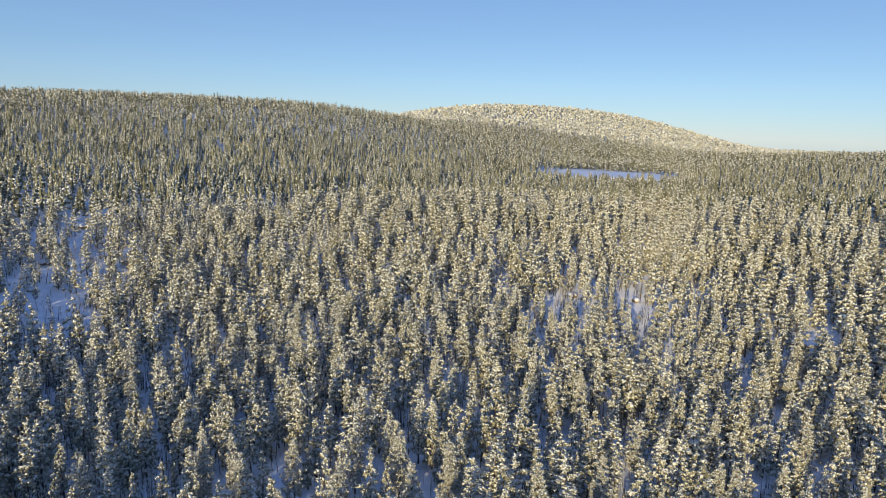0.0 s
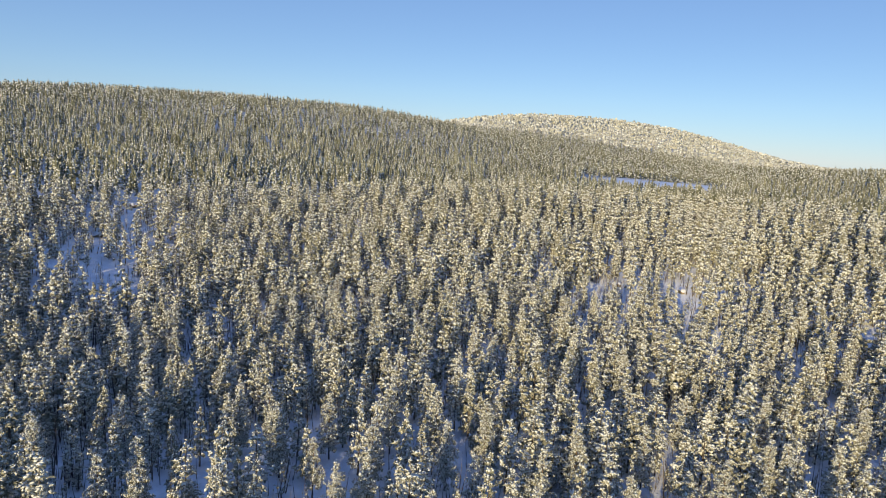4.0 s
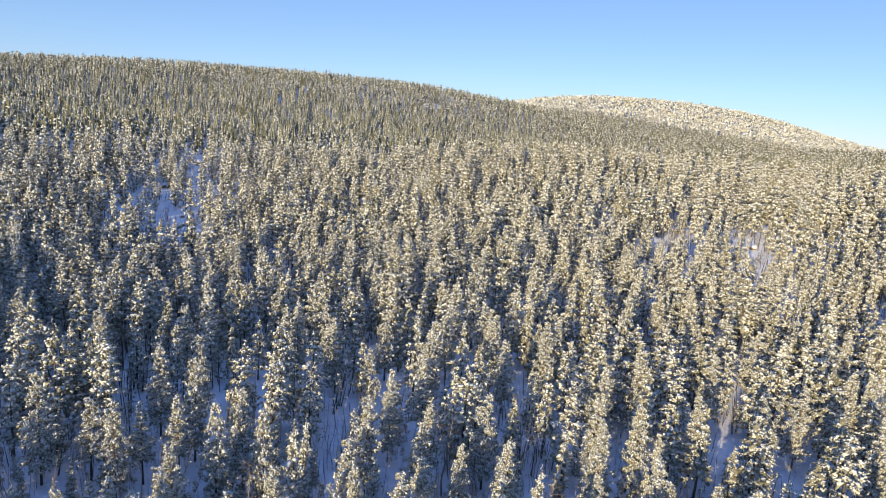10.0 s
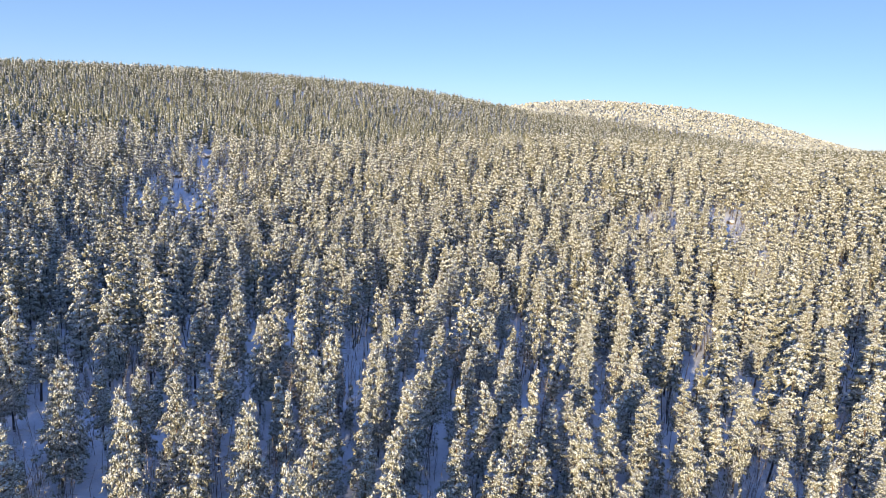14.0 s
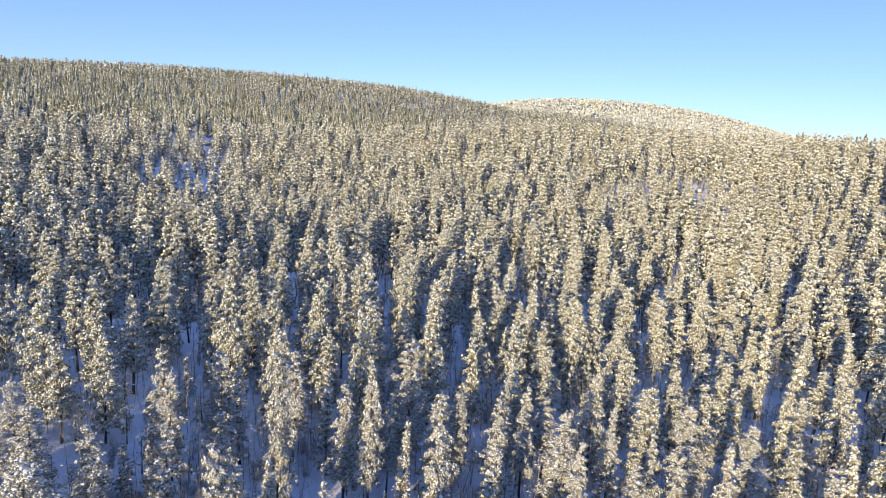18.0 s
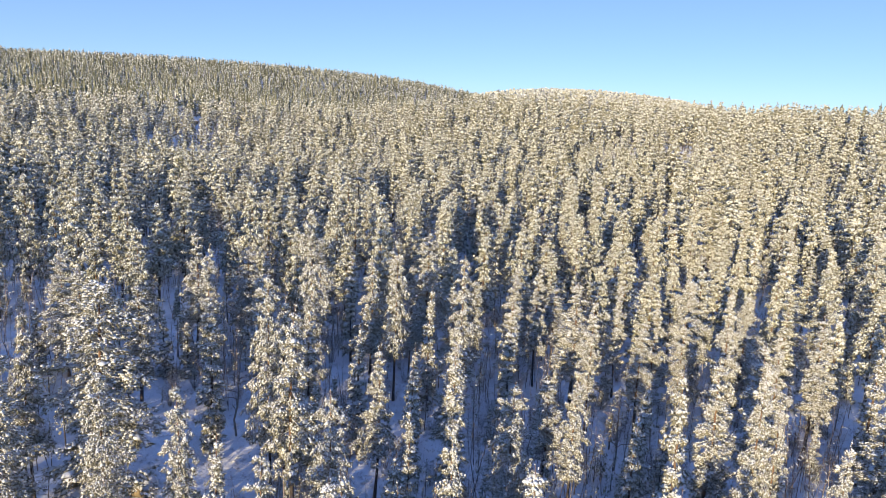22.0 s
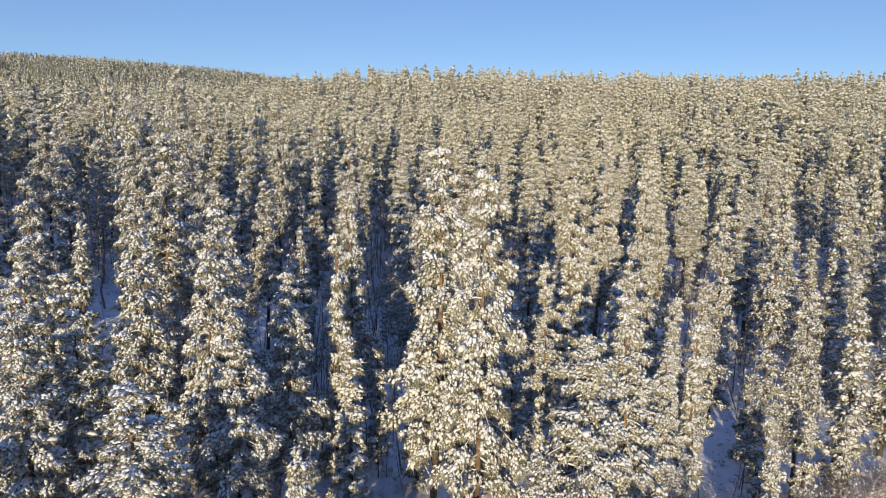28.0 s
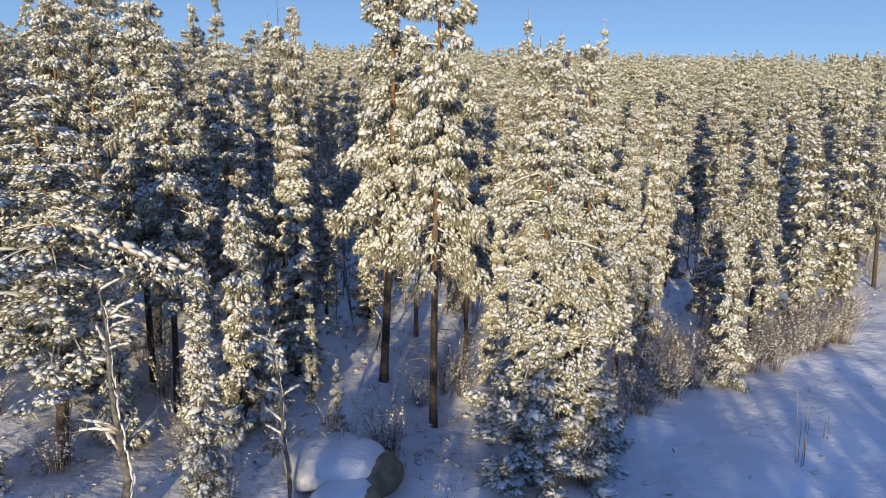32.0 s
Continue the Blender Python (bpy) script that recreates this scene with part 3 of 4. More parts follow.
TREES_ALONG_FIELD = [
    (-7.8, -22.4, 8.3, 1.35), (-14.2, -26.4, 4.0, 0.9), (-11.4, -23.6, 5.0, 0.75), (-9.3, -22.8, 4.4, 0.7),
    (3.9, -24.1, 4.5, 1.3), (-17.5, -21, 12, 1.8), (-14.5, -17.5, 14, 1.8), (-19, -17, 13, 1.8), (-9, -17, 13, 1.6),
    (-7.8, -18.6, 6, 0.8), (-16, -13.5, 14, 1.9), (7.6, -18.6, 11, 1.3), (6, -16.6, 13, 1.6), (9.5, -15.5, 12, 1.5),
    (14.5, -15.5, 10, 1.3), (17.5, -14.2, 12, 1.5), (22, -11.5, 12, 1.6), (13.4, -17.4, 7, 1.0), (16.5, -16.2, 6, 0.9),
    (19.8, -14.9, 5.5, 0.8), (-12.6, -21, 9, 1.1), (-18.5, -24, 8, 1.3), (-6.2, -17.6, 11, 1.2), (1.2, -16.5, 12, 1.4),
    (-0.6, -13.5, 13, 1.5), (3.4, -13.2, 13, 1.6), (-2.8, -12.4, 9, 1.0), (8.4, -12, 13, 1.6), (12.3, -12.6, 12, 1.5),
]
planted = []


def kind_of(height, wide, n):
    if wide > 2.3:
        return "broad"
    if height < 9.5:
        return "young" if wide / height > 0.13 else "column"
    if wide / height < 0.115 and wide < 1.45:
        return "column"
    return "pine"


for grove in (TREES_BY_CLEARING, TREES_IN_HOLLOW, TREES_ON_SHELF, TREES_UNDER_BANK, TREES_ON_RISE, TREES_FAR_SHELF, TREES_ALONG_FIELD):
    for x, y, height, wide in grove:
        planted.append((x, y, height, wide))
rng = np.random.default_rng(5)


def open_ground(x, y):
    """Where no tree stands: the snow field where the flight ends, and gaps in the wood."""
    if y < 0.55 * x - 27 and -60 < y and -26 < x < 45 and not (x < -6 and y > -38):
        return True
    if math.hypot(x + 5, y + 44) < 9:
        return True
    if math.hypot((x + 29) / 8, (y - 2) / 9) < 1:
        return True
    across, along = (x + 142) * 0.94 + (y - 238) * 0.34, -(x + 142) * 0.34 + (y - 238) * 0.94
    if math.hypot(across / 27, along / 70) < 1:            # the thin wood on the slope of boulders
        return rng.random() < 0.52
    if math.hypot((x - 62) / 26, (y - 201) / 18) < 1:      # the sunny opening with its stones
        return rng.random() < 0.5
    if math.hypot((x - 103) / 13, (y - 172) / 14) < 1:
        return rng.random() < 0.45
    return False


def clear_of_others(x, y, gap):
    return all((x - a) ** 2 + (y - b) ** 2 > gap * gap for a, b, _, _ in planted)


# fill the near wood: pines, slender conifers and young trees between them
quota = {"pine": 320, "broad": 150, "column": 240, "young": 240}
for x, y, height, wide in planted:
    quota[kind_of(height, wide, 0)] -= 1
NEAR_WOOD = 122.0
tries = 0
while tries < 12000 and quota["pine"] + quota["column"] > 20:
    tries += 1
    far, turn = NEAR_WOOD * math.sqrt(rng.random()), radians(rng.uniform(-50, 51))
    x, y = -5 + far * math.sin(turn), -44 + far * math.cos(turn)
    style = rng.random()
    small = style > 0.76
    if far < 33 or open_ground(x, y) or not clear_of_others(x, y, 1.9 if small else 4.0 if far < 75 else 4.1):
        continue
    height = rng.uniform(3, 7) if small else rng.uniform(10, 15.5)
    wide = height * (rng.uniform(0.13, 0.2) if small else rng.uniform(0.09, 0.114) if style < 0.2 else rng.uniform(0.16, 0.235))
    kind = kind_of(height, wide, 0)
    if quota[kind] > 0:
        quota[kind] -= 1
        planted.append((x, y, height, wide))
for n, (x, y, height, wide) in enumerate(planted):
    away = math.hypot(x + 5, y + 44)
    plant(kind_of(height, wide, n), x, y, height, wide, 0 if away < 31 else 1 if away < 76 else 2, n)


# ---- the rest of the wood, by distance ----
def spread_out(models, pick, x, y, z, turn, slim, tall):
    """Copies of model meshes, joined: one to each spot, turned and stretched."""
    verts, faces, at = [], {}, 0
    for k, (v, fs) in enumerate(models):
        q = np.nonzero(pick == k)[0]
        if not len(q):
            continue
        c, s = np.cos(turn[q])[:, None], np.sin(turn[q])[:, None]
        px = (v[None, :, 0] * c - v[None, :, 1] * s) * slim[q, None] + x[q, None]
        py = (v[None, :, 0] * s + v[None, :, 1] * c) * slim[q, None] + y[q, None]
        pz = v[None, :, 2] * tall[q, None] + z[q, None]
        verts.append(np.stack([px, py, pz], -1).reshape(-1, 3).astype(np.float32))
        for f in fs:
            faces.setdefault(f.shape[1], []).append((f[None] + at + len(v) * np.arange(len(q))[:, None, None]).reshape(-1, f.shape[1]))
        at += len(v) * len(q)
    return np.concatenate(verts), [np.concatenate(f) for f in faces.values()]


def far_parts(rng, clots, snowy):
    """A conifer far off, 12 m tall: a dark spire with tiers of snow and needles."""
    height, wide, start = 12.0, 2.0, rng.uniform(0.1, 0.3)
    long = height * (1 - start)
    power = rng.uniform(0.5, 0.85)
    spire = lumps(rng, np.array([[0, 0, height * start + long * 0.5]]), np.array([[0.02, 0, 1.0]]), np.array([long * 0.52]), np.array([wide * 0.26]), np.array([wide * 0.26]), 0.15, clots > 8)
    s = (np.arange(clots) + rng.uniform(0.1, 0.9, clots)) / clots
    a = np.arange(clots) * 2.4 + rng.uniform(-0.6, 0.6, clots)
    reach = wide * np.clip(1.03 - s, 0, 1) ** power * (0.65 + 0.35 * np.clip(4 * s, 0, 1)) * rng.uniform(0.75, 1.2, clots)
    place = np.stack([reach * 0.62 * np.cos(a), reach * 0.62 * np.sin(a), height * start + long * s * 0.97], -1)
    way = np.stack([np.cos(a), np.sin(a), rng.uniform(-1.6, -0.5, clots)], -1)
    big = reach * 0.5 + 4.2 / clots
    keep = rng.random(clots) < snowy
    clump = lambda q: lumps(rng, place[q], way[q], big[q], big[q] * 0.8, np.maximum(big[q] * 0.6, 0.5 * long / clots), 0.3, False, True)
    trunk = tube(np.array([(0, 0, -0.3), (0, 0, height * 0.5), (0, 0, height)]), [0.14, 0.1, 0.02], 3)
    return trunk, [spire, clump(~keep)], [clump(keep)]


def forest(name, spots, level, label, snow, foliage, clots=0, snowy=0.6, stems=True, seed=1):
    """Joined trees, each a turned and stretched copy of one of a few models."""
    rng = np.random.default_rng(seed)
    x, y, h, w = np.array(spots).T
    n = len(x)
    models = []
    for k in range(9 if level < 5 else 12):
        kind = ("pine", "broad", "pine", "young", "pine", "column")[k % 6]
        lots = snowy * (0.72, 0.9, 1.05, 1.12, 1.25)[(k * 2) % 5]
        if level < 5:
            trunk, _, green, white = tree_parts(kind, rng, 12.0, rng.uniform(0.12, 0.36), 2.0 if kind != "column" else 1.7, clots, (0.09, 0.12, 0.18, 0.265, 0.39)[level], level, lots)
        else:
            trunk, green, white = far_parts(rng, clots, min(lots, 0.95))
        models.append((trunk, join(green), join(white)))
    pick, turn = rng.integers(0, len(models), n), rng.uniform(0, 6.28, n)
    where = (pick, x, y, land(x, y) + bumps(x, y) - 0.05, turn, w / 2.0, h / 12.0)
    tagged(thing(name, raw_mesh(name, *spread_out([m[1] for m in models], *where), False), foliage), label, "forest", kind="stuff")
    tagged(thing(name, raw_mesh(name, *spread_out([m[2] for m in models], *where)), snow), "snow on the boughs of the " + label, "forest", kind="stuff")
    if stems:
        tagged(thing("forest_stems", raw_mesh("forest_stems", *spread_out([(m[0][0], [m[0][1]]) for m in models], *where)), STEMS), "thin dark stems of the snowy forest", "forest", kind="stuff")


def scatter(near, far, cell, turn=49.0, seed=3, behind=False):
    """Spots in a fan ahead of the flight, between two distances, one to a cell."""
    rng = np.random.default_rng(seed)
    spots = []
    reach = int(far / cell) + 1
    ij = np.array([(i, j) for i in range(-reach, reach + 1) for j in range(-14, reach + 1)], float)
    xy = (ij + rng.uniform(-0.48, 0.48, ij.shape)) * cell
    d = np.hypot(xy[:, 0], xy[:, 1])
    az = np.degrees(np.arctan2(np.abs(xy[:, 0]), xy[:, 1] + 60))
    xy = xy[(d >= near) & (d < far) & (az < turn)]
    for x, y in xy:
        if y < 728 + 0.25 * (185 - x) and lake_share(x, y) < 1.35 and abs(x - 185 + (728 - y) * 0.25) < 75:      # the open marsh before the lake
            continue
        if open_ground(x, y) or lake_share(x, y) < 1.07 + 0.05 * math.sin(x / 9) * math.sin(y / 13):
            continue
        if rng.random() < 0.34 * max(0.0, math.sin(x / 23 + 1.7 * math.sin(y / 31)) * math.sin(y / 27 + 0.8)):
            continue
        if math.hypot(x + 5, y + 44) < NEAR_WOOD or y < 200 and abs(x) < 90 and not clear_of_others(x, y, 4.2):
            continue
        height = rng.uniform(9.5, 15.5) * (1.12 if rng.random() < 0.12 else 1.0) if rng.random() < 0.85 else rng.uniform(5, 9)
        spots.append((x, y, height, height * rng.uniform(0.17, 0.25)))
    return spots


forest("forest", scatter(0, 190, 5.0), 3, "dense snow-covered pine forest on a gentle slope", FROST_CLOTS, FROSTED, 500, 0.95, seed=2)
forest("forest", scatter(190, 345, 5.1, seed=4), 4, "dense snow-covered pine forest rising to a crest", FROST_CLOTS, FROSTED, 200, 0.95, seed=3)
forest("forest", scatter(345, 800, 6.0, seed=6), 5, "frosted conifer forest beyond the crest", FAR_SNOW, FAR_GREEN, 18, 0.66, False, 4)
forest("forest", scatter(800, 1300, 6.2, seed=8), 6, "frosted conifer forest on the long wooded hill", FAR_SNOW, FAR_GREEN, 8, 0.45, False, 5)
forest("forest", scatter(1300, 2100, 6.6, seed=9), 7, "pale forest on the distant hill", FAR_SNOW, PALE_GREEN, 2, 0.6, False, 6)


def undergrowth(spots, seed):
    """Saplings and thin bare stems that stand in the shade of the taller trees."""
    rng = np.random.default_rng(seed)
    low = [(x, y, h * rng.uniform(0.3, 0.55), w * rng.uniform(0.35, 0.55)) for x, y, h, w in spots]
    forest("undergrowth", low, 4, "snowy saplings in the shade of the pine forest", FROST_CLOTS, FROSTED, 42, 0.8, True, seed)
    x, y, h, w = np.array(spots).T
    x, y, h = (np.repeat(q, 9) for q in (x, y, h))
    n = len(x)
    x, y, tall = x + rng.normal(0, 1.9, n), y + rng.normal(0, 1.9, n), h * rng.uniform(0.2, 0.6, n)
    root = np.stack([x, y, land(x, y)], -1)
    tip = root + np.stack([rng.normal(0, 0.1, n) * tall, rng.normal(0, 0.1, n) * tall, tall], -1)
    a = rng.uniform(0, math.pi, n)
    side = np.stack([np.cos(a), np.sin(a), 0 * a], -1) * (0.03 + 0.012 * tall)[:, None]
    back = np.stack([-np.sin(a), np.cos(a), 0 * a], -1) * (0.03 + 0.012 * tall)[:, None]
    v = np.stack([root + side, root - side, root + back, tip], 1).reshape(-1, 3)
    f = (np.array([(0, 1, 3), (1, 2, 3), (2, 0, 3)])[None] + 4 * np.arange(n)[:, None, None]).reshape(-1, 3)
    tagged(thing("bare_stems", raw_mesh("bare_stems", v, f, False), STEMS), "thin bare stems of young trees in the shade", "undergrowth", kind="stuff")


undergrowth(scatter(0, 330, 5.0, seed=12), 13)


def near_saplings(count):
    """Small snowy saplings between the nearer trees."""
    rng = np.random.default_rng(29)
    spots = []
    while len(spots) < count:
        far, turn = 32 + 92 * rng.random() ** 0.7, radians(rng.uniform(-48, 48))
        x, y = -5 + far * math.sin(turn), -44 + far * math.cos(turn)
        if open_ground(x, y) or y < 0.5 * x - 21 and x > -4 or math.sin(x / 6.1 + 1.3 * math.sin(y / 7)) * math.sin(y / 6.7) < -0.2:
            continue
        h = rng.uniform(1.4, 5.2)
        spots.append((x, y, h, h * rng.uniform(0.12, 0.24)))
    forest("undergrowth", spots, 3, "small snowy saplings between the pines", FROST_CLOTS, FROSTED, 110, 0.85, True, 31)


near_saplings(1000)


def aside(x, y):
    """Out of the fan that the flight looks over."""
    return math.degrees(math.atan2(abs(x + 5), y + 44)) > 50.5


# unseen trees added outside the view; heights and gaps set where sun gets through
rear = [(x, y, rng.uniform(8.5, 12.5) + (1.3 if x > -14 else 0), rng.uniform(1.2, 2.0)) for x in np.arange(-150, 95, 6.2) for y in np.arange(-170, 60, 6.2)
        for x, y in [(x + rng.uniform(-2.8, 2.8), y + rng.uniform(-2.8, 2.8))] if aside(x, y) and not open_ground(x, y) and math.hypot(x + 5, y + 44) > 13 and not (-48 < x < 40 and -61 < y < -22)
        and not (y > -95 and rng.random() < (0.25 if -9 < x < -2 else 0.8 if -24 < x < -20 else 0.1 if x < -36 else 0.72 if x < -14 else 0.25 if x < -9 else 0.0))]
# a few more out of view, added to shade the tall pines' lower trunks
rear += [(-17.8, -62.5, 11.4, 1.7), (-15.2, -62.8, 11.6, 1.7), (-16.5, -64.5, 11.8, 1.8), (-11.0, -62.5, 9.8, 1.8), (-9.6, -63.4, 9.8, 1.7)]
for k in range(122):                            # lower unseen trees, added to keep the low sun off the field
    x, y, tall = (rng.uniform(-8, 36), rng.uniform(-77, -62), rng.uniform(7.4, 9.4)) if k < 110 else (rng.uniform(-19, -8), rng.uniform(-75, -62), rng.uniform(8.2, 9.6))
    rear.append((x, y, tall, rng.uniform(1.4, 2.2)))
forest("forest", rear, 4, "unseen snowy pines added behind the field to cast shade", FROST_CLOTS, FROSTED, 100, 0.95, seed=7)


def thicket(count):
    """Thin bare stems and starved saplings that stand close in the shade between the larger trees."""
    rng = np.random.default_rng(77)
    pieces, at, ways, long = [], [], [], []
    while len(pieces) < count:
        far, turn = 30 + 105 * rng.random() ** 0.75, radians(rng.uniform(-45, 45))
        x, y = -5 + far * math.sin(turn), -44 + far * math.cos(turn)
        if open_ground(x, y) or y < 0.5 * x - 22 and x > -4 or math.sin(x / 4.1 + 1.3 * math.sin(y / 5)) * math.sin(y / 4.7) < -0.25:
            continue
        h = rng.uniform(2.5, 8.5)
        base = np.array([x, y, ground_at(x, y) - 0.2])
        lean = np.array([*rng.normal(0, 0.1, 2), 1.0]) * h
        bow = np.array([*rng.normal(0, 0.04 * h, 2), 0])
        pieces.append(tube(np.stack([base, base + lean * 0.5 + bow, base + lean]), [0.014 + 0.004 * h, 0.01 + 0.003 * h, 0.006], 4))
        k = int(10 + h * 3)
        u = rng.uniform(0.15, 1, k)
        a = rng.uniform(0, 6.28, k)
        at.append(base + lean * u[:, None] + bow * (4 * u * (1 - u))[:, None])
        ways.append(np.stack([np.cos(a), np.sin(a), rng.uniform(-0.2, 0.6, k)], -1))
        long.append(h * 0.09 * (1.2 - u) * rng.uniform(0.5, 1.4, k) + 0.12)
    at, ways, long = np.concatenate(at), np.concatenate(ways), np.concatenate(long)
    twigs = blades(rng, at + ways * (long * 0.4)[:, None], ways, long, 0.006 + 0.012 * long, 1)
    tagged(thing("thicket", raw_mesh("thicket", *join(pieces + [twigs])), TWIG), "thicket of thin bare stems in the shade of the pines", "undergrowth", kind="stuff")
    q = rng.random(len(at)) < 0.25
    s = long[q]
    frost = lumps(rng, at[q] + ways[q] * (s * 0.6)[:, None], ways[q], s * 0.5, s * 0.09 + 0.012, s * 0.07 + 0.012)
    tagged(thing("thicket_snow", raw_mesh("thicket_snow", *frost), SNOW), "snow on the twigs of the thicket", "snow", kind="stuff")


thicket(3000)


# ---- boulders ----
def rock_ball(rng, radii, rough, rings=14, around=22):
    """A lumpy stone as a closed grid of rings."""
    th = np.linspace(0.02, math.pi - 0.02, rings)[:, None]
    ph = (np.arange(around) * 2 * math.pi / around)[None]
    n = np.stack([np.sin(th) * np.cos(ph), np.sin(th) * np.sin(ph), np.cos(th) * np.ones_like(ph)], -1)
    swell = np.ones(n.shape[:2])
    for k in range(9):                              # flat faces, as split stone has
        d = rng.normal(0, 1, 3)
        d /= np.linalg.norm(d)
        swell = np.minimum(swell, rng.uniform(0.72, 0.95) / np.clip(n @ d, 0.3, 1))
    swell = swell * (1 + rough * rng.normal(0, 0.25, swell.shape))
    v = (n * swell[..., None] * radii).reshape(-1, 3)
    i = (np.arange(rings - 1)[:, None] * around + np.arange(around)[None]).ravel()
    j = (np.arange(rings - 1)[:, None] * around + (np.arange(around)[None] + 1) % around).ravel()
    caps = [np.arange(around - 2)[:, None] * 0 + np.stack([np.zeros(around - 2, int), np.arange(1, around - 1), np.arange(2, around)], 1),
            np.stack([np.full(around - 2, (rings - 1) * around), (rings - 1) * around + np.arange(2, around), (rings - 1) * around + np.arange(1, around - 1)], 1)]
    return v, [np.stack([i, i + around, j + around, j], 1), np.concatenate(caps)]


def boulder(x, y, radii, turn, seed, shift, label):
    """A stone with a rounded pillow of snow on it."""
    rng = np.random.default_rng(seed)
    root = tagged(new("boulder"), label, "boulder", group="boulders", kind="thing")
    root.matrix_basis = pose(x, y, ground_at(x, y) + radii[2] * 0.35, 0, 0, turn)
    thing("stone", raw_mesh("stone", *rock_ball(rng, np.array(radii), 0.06)), ROCK, root)
    rings, around = 9, 26
    u = np.linspace(0, 1, rings)[:, None]
    a = (np.arange(around) * 2 * math.pi / around)[None]
    edge = 1.04 + 0.1 * np.sin(2 * a + seed) + 0.06 * np.sin(5 * a + 2)
    px, py = radii[0] * u * edge * np.cos(a) + shift[0], radii[1] * u * edge * np.sin(a) + shift[1]
    pz = radii[2] * (0.62 * np.sqrt(np.clip(1 - 0.8 * u ** 2, 0, 1)) + 0.62) * np.ones_like(a) - radii[2] * 0.75 * np.clip(u - 0.8, 0, 1) * 5 * (0.8 + 0.3 * np.sin(3 * a + seed))
    v = np.stack([px, py, pz], -1).reshape(-1, 3)
    i = (np.arange(rings - 1)[:, None] * around + np.arange(around)[None]).ravel()
    j = (np.arange(rings - 1)[:, None] * around + (np.arange(around)[None] + 1) % around).ravel()
    rim = np.arange(around) + (rings - 1) * around
    v = np.concatenate([v, v[rim] * (0.9, 0.9, 1.0) - (0, 0, 0.12)])
    k = np.arange(around)
    skirt = np.stack([rim, rings * around + k, rings * around + (k + 1) % around, rim[(k + 1) % around]], 1)
    thing("snow_cap", raw_mesh("snow_cap", v, np.concatenate([np.stack([i, i + around, j + around, j], 1), skirt])), GROUND_SNOW, root, "rounded pillow of fresh snow")


boulder(-4.4, -25.6, (1.6, 1.3, 0.8), 12, 4, (-0.4, 0.3), "brown granite boulder under a thick pillow of snow")
boulder(-4.5, -27.1, (0.9, 0.6, 0.42), 30, 9, (-0.2, 0.2), "low brown boulder half buried in snow")
for n, (x, y, size) in enumerate([(-30.0, -1.0, 1.3), (-34.5, -1.5, 0.8), (-32.5, -7.5, 0.9), (-26.5, -9.5, 0.6), (51.9, 222, 1.9), (63, 199, 1.5), (50.4, 211, 1.4), (71, 206, 1.8),
                                  (44, 203, 1.5), (57, 190, 1.6), (-164, 292, 2.6), (-158, 263, 2.0), (-150, 240, 2.2), (-140, 215, 1.8), (77, 176, 1.7)]):
    boulder(x, y, (size, size * 0.75, size * 0.6), 50 * n, 20 + n, (0.0, size * 0.12), "dark boulder capped with snow between the pines")


